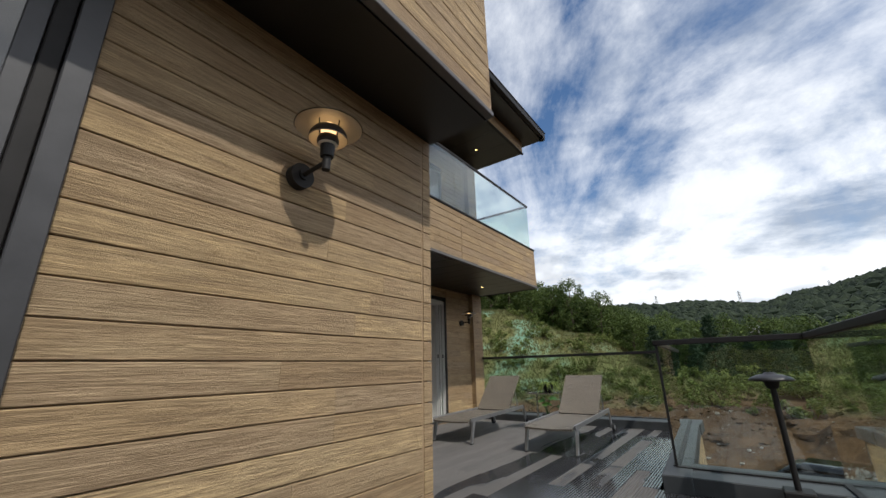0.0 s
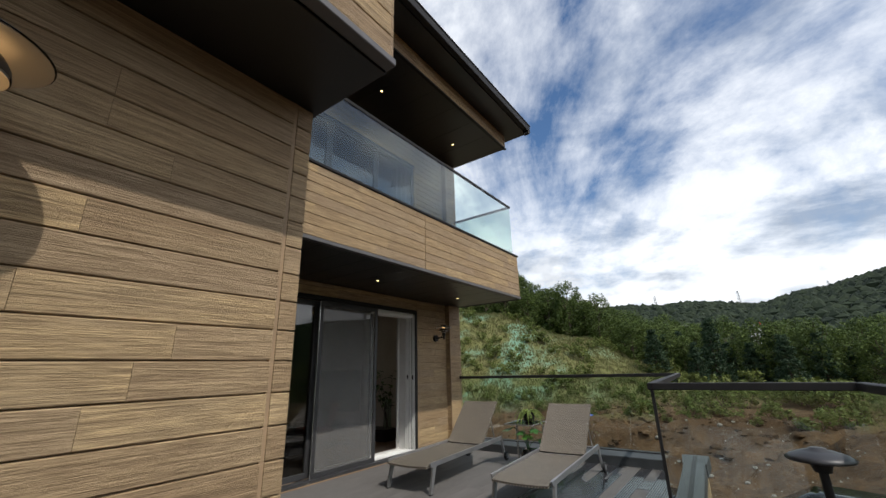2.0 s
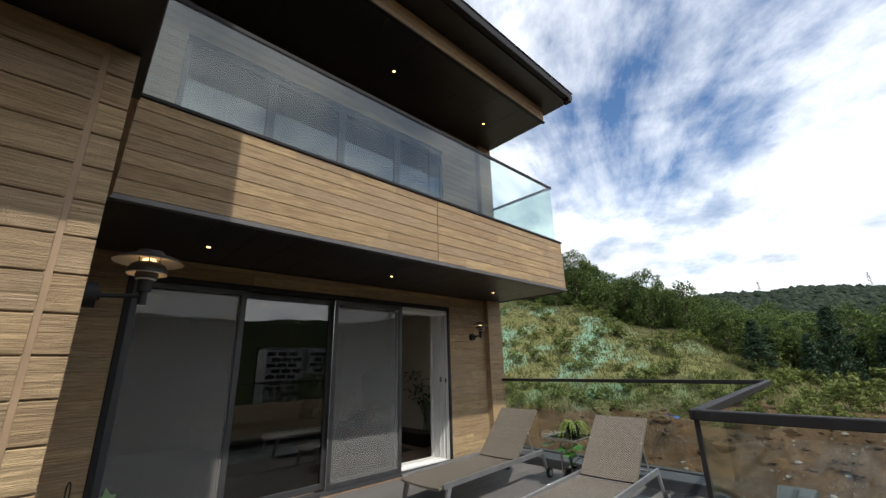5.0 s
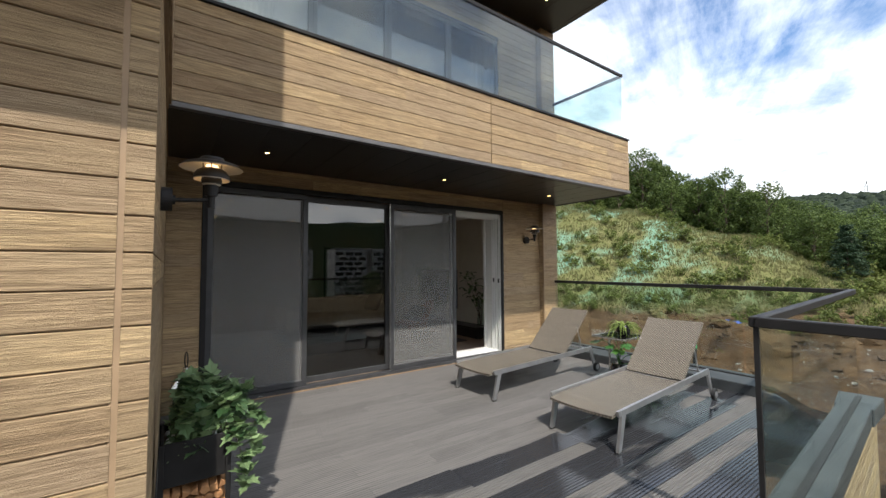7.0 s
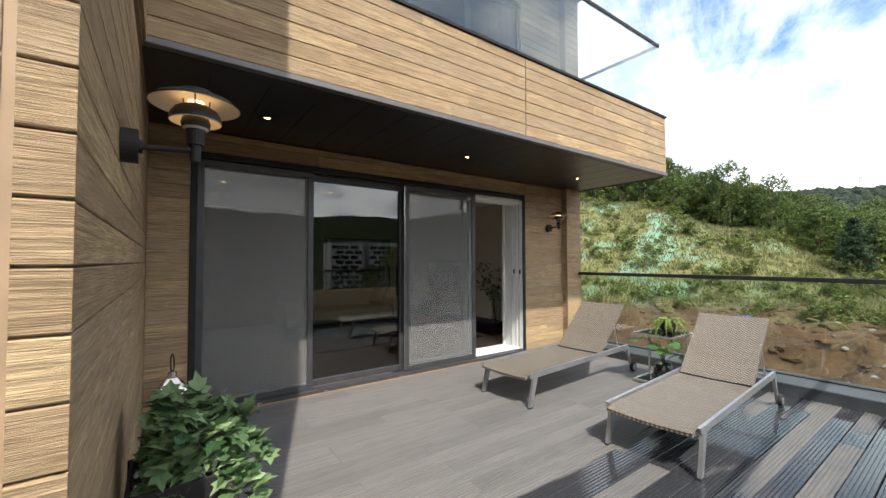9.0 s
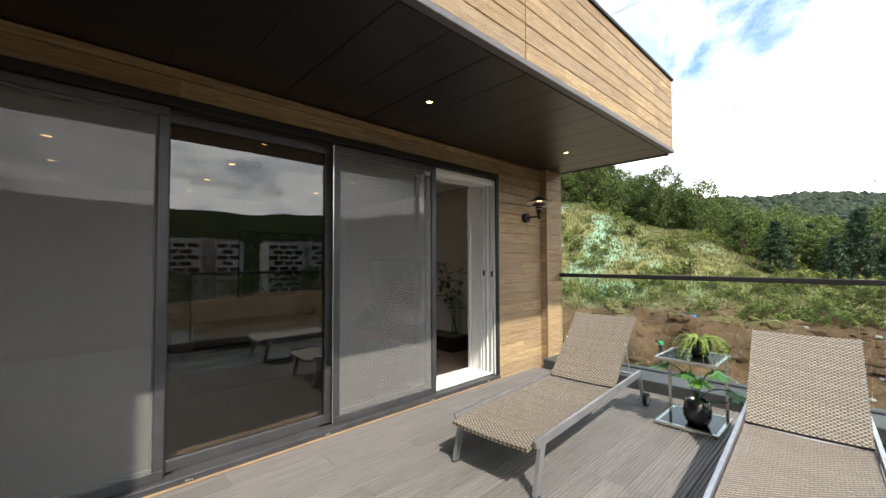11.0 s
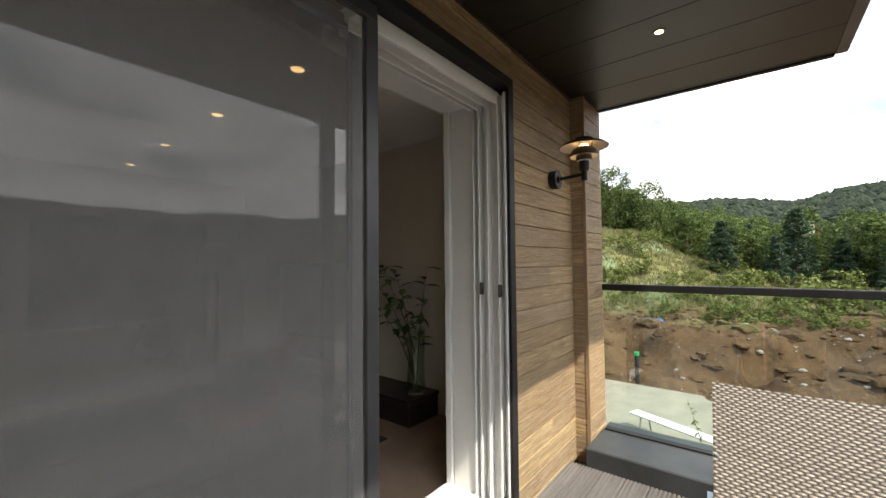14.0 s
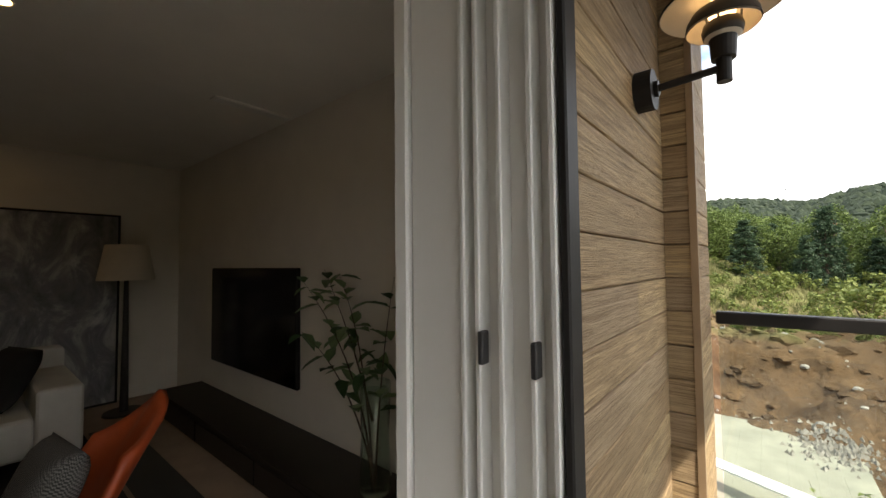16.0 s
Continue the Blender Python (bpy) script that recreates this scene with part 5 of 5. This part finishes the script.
def ground_sheet():
    bm_verts, faces, mats = [], [], []
    radii = [0.0]
    r = 2.0
    while r < 2400:
        radii.append(r)
        r *= 1.010 if 14.5 < r < 27 else 1.022 if 10 < r < 70 else 1.06
    azs = [i * 360 / 600 for i in range(600)]
    for r in radii:
        for a in azs:
            x, y = r * math.sin(radians(a)), 2.0 + r * math.cos(radians(a))
            z = land(x, y) if r < 1000 else land(x, y) - (r - 1000) * 0.03
            bm_verts.append((x, y, z))
    n = len(azs)
    for i in range(len(radii) - 1):
        for j in range(n):
            k = (j + 1) % n
            faces.append((i * n + j, i * n + k, (i + 1) * n + k, (i + 1) * n + j))
            mats.append(1 if radii[i] > 75 else 0)
    me = bpy.data.meshes.new("ground")
    me.from_pydata(bm_verts, [], faces)
    me.materials.append(M_EARTH)
    me.materials.append(M_WOODS)
    me.polygons.foreach_set("material_index", mats)
    me.polygons.foreach_set("use_smooth", [True] * len(faces))
    me.flip_normals()
    me.update()
    return tagged(new("ground", me), "dug brown earth, seeded green slope and wooded hills", "ground", kind="structure")


ground_sheet()
structure("pavement_pad", box(-14.0, -3.2, 8.3, 18.9, -2.9, -2.60, bevel=0.02), M_PAD, "pale concrete yard below the terrace", "pavement")


def flat_points(count, seed, az0, az1, r0, r1, zmin, zmax):
    rg = random.Random(seed)
    made = 0
    while made < count:
        a, r = radians(rg.uniform(az0, az1)), math.sqrt(rg.uniform(r0 * r0, r1 * r1))
        x, y = r * math.sin(a), 2.0 + r * math.cos(a)
        z = land(x, y)
        if zmin < z < zmax:
            made += 1
            yield rg, x, y, z


def quads_mesh(name, verts, faces, mat, label, category):
    me = bpy.data.meshes.new(name)
    me.from_pydata(verts, [], faces)
    me.materials.append(mat)
    return tagged(new(name, me), label, category, kind="stuff")


def grass_stuff():
    verts, faces = [], []
    for rg, x, y, z in flat_points(26000, 31, -62, 30, 20, 52, -0.9, 9.5):
        for k in range(4):
            a, h, w = rg.uniform(0, 6.28), rg.uniform(0.08, 0.26), rg.uniform(0.02, 0.05)
            ox, oy = rg.uniform(-0.25, 0.25), rg.uniform(-0.25, 0.25)
            i = len(verts)
            verts += [(x + ox - w, y + oy, z - 0.05), (x + ox + w, y + oy, z - 0.05), (x + ox + math.cos(a) * h * 0.4, y + oy + math.sin(a) * h * 0.4, z + h)]
            faces.append((i, i + 1, i + 2))
    quads_mesh("slope_grass", verts, faces, M_GRASS, "dry grass on the slope", "grass")


grass_stuff()


def clump(verts, faces, rg, c, radius, count, size, flat=0.8, shell=0.75):
    """Leaves loosely filling an uneven ball."""
    for k in range(count):
        d = Vector((rg.gauss(0, 1), rg.gauss(0, 1), rg.gauss(0, 1))).normalized()
        p = c + Vector((d.x, d.y, d.z * flat)) * radius * (shell + (1 - shell) * rg.random()) * rg.uniform(0.75, 1.1)
        u = Vector((rg.gauss(0, 1), rg.gauss(0, 1), rg.gauss(0, 0.6))).normalized()
        v = (d.cross(u) + Vector((rg.gauss(0, 0.3), rg.gauss(0, 0.3), rg.gauss(0, 0.3)))).normalized()
        s = size * rg.uniform(0.6, 1.3)
        i = len(verts)
        verts += [p - u * s, p + v * s * 0.55, p + u * s, p - v * s * 0.55]
        faces.append((i, i + 1, i + 2, i + 3))


def raw_part(name, verts, faces, mat, parent):
    me = bpy.data.meshes.new(name)
    me.from_pydata(verts, [], faces)
    me.materials.append(mat)
    ob = new(name, me)
    ob.parent = parent
    return ob


def broad_tree(seed, h):
    rg = random.Random(seed)
    t = thing("tree", "broad-leaved tree with a full uneven green crown", "tree", (0, 0, -500), 0, "trees on the slope")
    bm = bmesh.new()
    rod(bm, (0, 0, -0.4), (0.1, 0, h * 0.5), 0.16, 0.09, 9)
    verts, faces = [], []
    wide, tall, mid = h * rg.uniform(0.27, 0.33), h * rg.uniform(0.40, 0.46), h * 0.56
    for k in range(40):
        z = 1 - 2 * (k + 0.5) / 40
        a = k * 2.39996 + rg.uniform(-0.3, 0.3)
        q = math.sqrt(1 - z * z)
        out = rg.uniform(0.62, 1.0)
        tip = Vector((q * math.cos(a) * wide * out, q * math.sin(a) * wide * out, mid + z * tall * (0.72 + 0.28 * out)))
        if k % 3 == 0:
            rod(bm, (0.05, 0, max(0.08 * h, tip.z - h * 0.26)), tip, 0.05, 0.015, 5)
        clump(verts, faces, rg, tip, h * rg.uniform(0.075, 0.125), 118, 0.125, 0.85, 0.55)
    part("trunk", bm, M_BARK, t)
    raw_part("crown", verts, faces, M_TREE, t)
    return t


def pine_tree(seed, h):
    rg = random.Random(seed)
    t = thing("tree", "dark green pine with tiered drooping branches", "tree", (0, 0, -500), 0, "pines on the slope")
    bm = bmesh.new()
    rod(bm, (0, 0, -0.4), (0, 0, h * 0.97), 0.14, 0.02, 8)
    verts, faces = [], []
    for tier in range(15):
        z = h * (0.10 + 0.061 * tier)
        reach = h * 0.27 * (1 - tier / 15.5) ** 0.8 * rg.uniform(0.8, 1.15)
        for k in range(7):
            a = k * 0.9 + tier * 0.5 + rg.uniform(-0.2, 0.2)
            e = Vector((math.cos(a) * reach, math.sin(a) * reach, z - reach * 0.12 + rg.uniform(-0.35, 0.35)))
            rod(bm, (0, 0, z), e, 0.025, 0.01, 5)
            for s in (0.45, 0.75, 1.0):
                clump(verts, faces, rg, Vector((0, 0, z)).lerp(e, s), h * 0.055, 22, 0.12, 0.75, 0.3)
    part("trunk", bm, M_BARK, t)
    raw_part("crown", verts, faces, M_PINE, t)
    return t


def shrub(seed):
    rg = random.Random(seed)
    t = thing("shrub", "low light-green shrub on the grassy slope", "shrub", (0, 0, -500), 0, "shrubs on the slope")
    bm = bmesh.new()
    verts, faces = [], []
    for k in range(8):
        a = k * 0.8
        e = Vector((0.45 * math.cos(a) * rg.uniform(0.4, 1), 0.45 * math.sin(a) * rg.uniform(0.4, 1), rg.uniform(0.25, 0.8)))
        rod(bm, (0, 0, -0.1), e, 0.012, 0.006, 5)
        clump(verts, faces, rg, e, rg.uniform(0.16, 0.32), 55, 0.07, 0.9, 0.5)
    part("stem", bm, M_BARK, t)
    raw_part("foliage", verts, faces, M_BUSH, t)
    return t


broads = [broad_tree(s, h) for s, h in ((41, 7.2), (42, 6.4), (43, 8.0), (44, 6.8))]
pines = [pine_tree(51, 7.6), pine_tree(52, 6.6)]
shrubs = [shrub(61), shrub(62), shrub(63)]
rg = random.Random(77)


def plant_row(models, az0, az1, r0, r1, count, s0, s1, sink=0.6):
    for k in range(count):
        az = az0 + (az1 - az0) * (k + rg.uniform(-0.35, 0.35)) / max(1, count - 1)
        r = rg.uniform(r0, r1)
        x, y = r * math.sin(radians(az)), 2.0 + r * math.cos(radians(az))
        s = rg.uniform(s0, s1)
        m = pose(x, y, land(x, y) - sink, 0, 0, rg.uniform(0, 360)) @ Matrix.Diagonal((s, s, s * rg.uniform(0.9, 1.12), 1))
        o = copy_thing(rg.choice(models), Matrix())
        o.matrix_basis = m


plant_row(broads, -48, -18, 42, 47, 34, 0.64, 0.90, 0.9)
plant_row(broads, -18, -7, 42, 47, 12, 0.56, 0.74, 0.9)
plant_row(broads, -48, -18, 48, 55, 30, 0.75, 1.02, 0.9)
plant_row(broads, -18, -3, 48, 55, 13, 0.66, 0.86, 0.9)
plant_row(broads, -46, -16, 58, 70, 18, 0.8, 1.08, 0.9)
plant_row(broads, -10, 17, 50, 68, 32, 0.66, 0.9)
plant_row(broads, -11, 17, 38, 47, 26, 0.52, 0.78)
plant_row(pines, -9, 17, 35, 43, 17, 0.48, 0.70)
plant_row(broads, 18, 60, 38, 48, 12, 0.5, 0.75)
plant_row(broads, 60, 140, 50, 64, 16, 0.5, 0.8)
plant_row(shrubs, -50, -6, 24, 30, 46, 0.5, 1.0, 0.1)
plant_row(shrubs, -50, -6, 29, 42, 90, 0.6, 1.3, 0.1)
plant_row(shrubs, -14, 20, 22.5, 26, 26, 0.5, 1.15, 0.1)
plant_row(shrubs, -8, 20, 27, 35, 40, 0.9, 1.9, 0.1)
for o in broads + pines + shrubs:
    for c in list(o.children_recursive):
        bpy.data.objects.remove(c)
    bpy.data.objects.remove(o)


def boulders():
    rg = random.Random(90)
    models = []
    for s in range(4):
        bm = bmesh.new()
        bmesh.ops.create_icosphere(bm, subdivisions=2, radius=1)
        for v in bm.verts:
            v.co *= 1 + 0.35 * noise.noise(v.co * 1.3 + Vector((s * 9, 0, 0)))
            v.co.z *= 0.6
        me = bpy.data.meshes.new("stone")
        bm.to_mesh(me)
        bm.free()
        me.materials.append(M_RUBBLE)
        models.append(me)
    for _, x, y, z in flat_points(70, 91, -24, 34, 15.5, 24, -3.0, -0.9):
        ob = tagged(new("stone", rg.choice(models)), "pale grey field stone lying on the dug earth", "stone", "stones on the earth")
        s = rg.choice((0.05, 0.06, 0.08, 0.12))
        ob.matrix_world = pose(x, y, z + s * 0.2, 0, 0, rg.uniform(0, 360)) @ Matrix.Diagonal((s, s, s, 1))
    verts, faces = [], []
    for _, x, y, z in flat_points(1600, 92, -26, 45, 14.5, 26, -3.0, -0.8):
        s = rg.choice((0.015, 0.02, 0.03, 0.045))
        i = len(verts)
        a = rg.uniform(0, 2)
        verts += [(x + s * math.cos(a + k * 2.09), y + s * math.sin(a + k * 2.09), z - 0.01) for k in range(3)] + [(x, y, z + s * 0.9)]
        faces += [(i, i + 1, i + 3), (i + 1, i + 2, i + 3), (i + 2, i, i + 3)]
    for k in range(420):
        x, y = -3.6 + rg.gauss(0, 0.35), 18.0 + rg.gauss(0, 0.45)
        s = rg.choice((0.03, 0.05, 0.07))
        z = max(land(x, y), -2.60)
        i = len(verts)
        a = rg.uniform(0, 2)
        verts += [(x + s * math.cos(a + q * 2.09), y + s * math.sin(a + q * 2.09), z - 0.01) for q in range(3)] + [(x, y, z + s * 1.2)]
        faces += [(i, i + 1, i + 3), (i + 1, i + 2, i + 3), (i + 2, i, i + 3)]
    quads_mesh("gravel", verts, faces, M_RUBBLE, "small stones and rubble scattered on the earth", "gravel")


boulders()
def earth_lumps():
    rg = random.Random(95)
    verts, faces = [], []
    base = bmesh.new()
    bmesh.ops.create_icosphere(base, subdivisions=2, radius=1)
    pts, tris = [v.co.copy() for v in base.verts], [[v.index for v in f.verts] for f in base.faces]
    base.free()
    for _, x, y, z in flat_points(900, 96, -30, 48, 18.6, 27, -3.0, -0.2):
        s = rg.choice((0.06, 0.08, 0.12, 0.18, 0.28)) * rg.uniform(0.7, 1.2)
        k, i = Vector((rg.uniform(0, 50), rg.uniform(0, 50), 0)), len(verts)
        flat = rg.uniform(0.5, 0.9)
        for p in pts:
            q = p * (1 + 0.55 * noise.noise(p * 1.4 + k) + 0.2 * noise.noise(p * 4 + k)) * s
            verts.append((x + q.x * 1.3, y + q.y, z + q.z * flat - s * 0.25))
        faces += [tuple(i + v for v in t) for t in tris]
    quads_mesh("earth_clods", verts, faces, M_EARTH, "clods and broken lumps of dug brown earth", "earth")


earth_lumps()
tarp = thing("tarpaulin", "crumpled blue tarpaulin on the earth bank", "tarpaulin", (-7.6, 23.4, land(-7.6, 23.4) + 0.05))
bm = bmesh.new()
bmesh.ops.create_grid(bm, x_segments=16, y_segments=10, size=0.5)
for v in bm.verts:
    v.co.z = 0.28 * abs(noise.noise(v.co * 4.2)) + 0.02
    v.co.x *= 1.3
part("sheet", bm, M_BLUE, tarp)
pipe = thing("standpipe", "black standpipe with a green cap in the yard", "pipe", (-7.0, 19.05, -2.61))
part("pipe", rod(bmesh.new(), (0, 0, 0), (0, 0, 0.92), 0.07, seg=16), M_RUBBER, pipe, "black plastic pipe")
part("cap", rod(bmesh.new(), (0, 0, 0.92), (0, 0, 1.03), 0.08, seg=16), M_GREENCAP, pipe, "bright green cap")

plank = thing("trestle_plank", "pale plank on low steel trestles in the yard", "plank", (-4.89, 14.63, -2.6), -113.2)
part("board", box(-0.16, 0.16, -1.5, 1.5, 0.37, 0.41, bevel=0.006), M_BLOCK, plank)
for y in (-1.2, 1.2):
    for x in (-0.14, 0.14):
        part("trestle_leg", rod(bmesh.new(), (x * 1.6, y, 0.0), (x, y, 0.37), 0.018, seg=8), M_PIPE, plank)
    part("trestle_bar", rod(bmesh.new(), (-0.16, y, 0.36), (0.16, y, 0.36), 0.016, seg=8), M_PIPE, plank)

sapling = thing("sapling", "slender young tree with sparse leaves below the terrace", "tree", (-4.0, 9.6, -2.60))
stems = []
rg2 = random.Random(4)
for k in range(17):
    a = k * 0.9
    e = Vector((0.75 * math.cos(a) * rg2.uniform(0.4, 1), 0.6 * math.sin(a) * rg2.uniform(0.4, 1), rg2.uniform(1.7, 2.65)))
    stems.append(((0, 0, 0), (e.x * 0.25, e.y * 0.25, e.z * 0.6), tuple(e)))
spray(sapling, stems, M_BUSH, M_BARK, rg2, 0.055, 0.032, 0.009)


# far things: houses, mast, crane, block wall across the valley
def house(at, turn, w, d, h):
    o = thing("house", "small pale house among the far trees", "house", at, turn)
    part("wall", box(-w / 2, w / 2, -d / 2, d / 2, 0, h), M_BLOCK, o)
    part("roof", box(-w / 2 - 0.3, w / 2 + 0.3, -d / 2 - 0.3, d / 2 + 0.3, h, h + 0.35, bevel=0.1), M_PIPE, o)
    for i in range(3):
        part("window", box(-w / 2 + w * (0.16 + 0.28 * i), -w / 2 + w * (0.30 + 0.28 * i), -d / 2 - 0.03, -d / 2 + 0.02, h * 0.4, h * 0.75), M_TV, o)


house((-7.3, 78.0, 5.0), 10, 2.0, 3.0, 2.0)
house((3.3, 96.0, 4.5), 0, 1.8, 3.0, 3.0)


def mast(at, h):
    o = thing("pylon", "thin lattice pylon on the far ridge", "pylon", at, 20, "pylons on the ridge")
    for x in (-1, 1):
        for y in (-1, 1):
            part("leg", rod(bmesh.new(), (x * h * 0.09, y * h * 0.09, -3), (x * 0.3, y * 0.3, h), 0.09, seg=5), M_PIPE, o)
    for i in range(6):
        z = h * i / 6
        w = h * 0.09 * (1 - i / 6.5)
        part("brace", rod(bmesh.new(), (-w, -w, z), (w, -w, z + h / 6), 0.06, seg=4), M_PIPE, o)
        part("brace", rod(bmesh.new(), (w, -w, z), (-w, -w, z + h / 6), 0.06, seg=4), M_PIPE, o)
    for z in (0.62, 0.76, 0.9):
        part("cross_arm", rod(bmesh.new(), (-h * 0.16, 0, h * z), (h * 0.16, 0, h * z), 0.08, seg=5), M_PIPE, o)


for az, r, h in ((1.2, 320, 13), (9.0, 330, 9), (-7.5, 320, 12)):
    x, y = r * math.sin(radians(az)), 2 + r * math.cos(radians(az))
    mast((x, y, land(x, y) - 1), h)
crane = thing("crane", "small red crane arm above the far trees", "crane", (4.7, 96.0, 4.5), 0)
part("mast", rod(bmesh.new(), (0, 0, -2), (0, 0, 2.2), 0.16, seg=6), M_RED, crane)
part("arm", rod(bmesh.new(), (0, 0, 2.1), (-0.6, 0, 3.9), 0.14, seg=6), M_RED, crane)

car = thing("car", "black parked car in the yard below the terrace", "car", (1.35, 12.9, -2.68), 78)
bm = bmesh.new()
prof = [(-2.2, 0.28), (-2.28, 0.62), (-2.15, 0.92), (-1.25, 1.02), (1.35, 1.05), (2.1, 0.92), (2.22, 0.55), (2.15, 0.28)]
slanted(bm, prof, 1.78)
bmesh.ops.recalc_face_normals(bm, faces=bm.faces)
bmesh.ops.bevel(bm, geom=bm.edges[:], offset=0.07, segments=3, affect="EDGES")
part("body", bm, M_TV, car, smooth=True)
bm = bmesh.new()
slanted(bm, [(-1.15, 1.0), (-0.55, 1.44), (0.75, 1.47), (1.55, 1.02)], 1.5)
bmesh.ops.recalc_face_normals(bm, faces=bm.faces)
bmesh.ops.bevel(bm, geom=bm.edges[:], offset=0.10, segments=4, affect="EDGES")
part("cabin", bm, M_TV, car, "glossy black roof and windows", smooth=True)
for x in (-0.80, 0.80):
    for y in (-1.4, 1.35):
        w = part("wheel", rod(bmesh.new(), (x - 0.11, y, 0.33), (x + 0.11, y, 0.33), 0.33, seg=24), M_RUBBER, car)
        part("rim", rod(bmesh.new(), (x - 0.115, y, 0.33), (x + 0.115, y, 0.33), 0.2, seg=20), M_SILVER, w)

def apartments(at, sections, floors, storey=2.9):
    """A long white slab of flats; each storey's windows are set off from the one below."""
    o = thing("apartment_building", "white apartment block with rows of wide dark windows", "building", at, 0, "apartments across the valley")
    bm = bmesh.new()
    bx(bm, -0.12, 0.0, -2.25, 2.25, 0.0, 1.9)
    pane = bpy.data.meshes.new("window")
    bm.to_mesh(pane)
    bm.free()
    pane.materials.append(M_TV)
    top = floors * storey
    for k, (y0, y1) in enumerate(sections):
        part("wall", box(0.0, 13.0, y0, y1, -4.0, top + (1.4 if k % 2 else 0.8), bevel=0.1), M_PLASTER, o)
        part("roof", box(1.5, 11.5, y0 + 1.5, y1 - 1.5, top + 1.4, top + 2.0, bevel=0.1), M_PIPE, o)
        if k:
            part("stair_tower", box(3.0, 10.0, sections[k - 1][1] - 0.1, y0 + 0.1, -4.0, top + 2.4), M_RUBBLE, o)
        for f in range(floors):
            y = y0 + (2.7 if f % 2 else 5.2)
            while y < y1 - 2.4:
                w = new("window", pane)
                w.parent = o
                w.location = (0.0, y, f * storey + 0.6)
                y += 5.6
    return o


apartments((206.0, 0.0, -24.0), ((-22.0, 21.8), (24.8, 47.8), (53.8, 66.2)), 12)
apartments((206.0, 0.0, -24.0), ((78.5, 98.0), (102.0, 126.0)), 12)


def hill_woods():
    """Tree tops on the far hills, too many to count."""
    rg = random.Random(123)
    base = bmesh.new()
    bmesh.ops.create_icosphere(base, subdivisions=1, radius=1)
    pts, tris = [v.co.copy() for v in base.verts], [[v.index for v in f.verts] for f in base.faces]
    base.free()
    verts, faces = [], []
    for k in range(5200):
        az, r = radians(rg.uniform(-16, 17)), math.sqrt(rg.uniform(115 ** 2, 345 ** 2))
        x, y = r * math.sin(az), 2 + r * math.cos(az)
        z, s, i = land(x, y), rg.uniform(1.5, 3.1), len(verts)
        off = Vector((rg.uniform(0, 90), rg.uniform(0, 90), 0))
        for p in pts:
            q = p * s * (1 + 0.5 * noise.noise(p * 1.7 + off))
            verts.append((x + q.x, y + q.y, z + 0.9 + q.z * 1.05))
        faces += [tuple(i + v for v in t) for t in tris]
    quads_mesh("hill_woods", verts, faces, M_HILL, "dark green woods covering the far hills", "woods")


hill_woods()
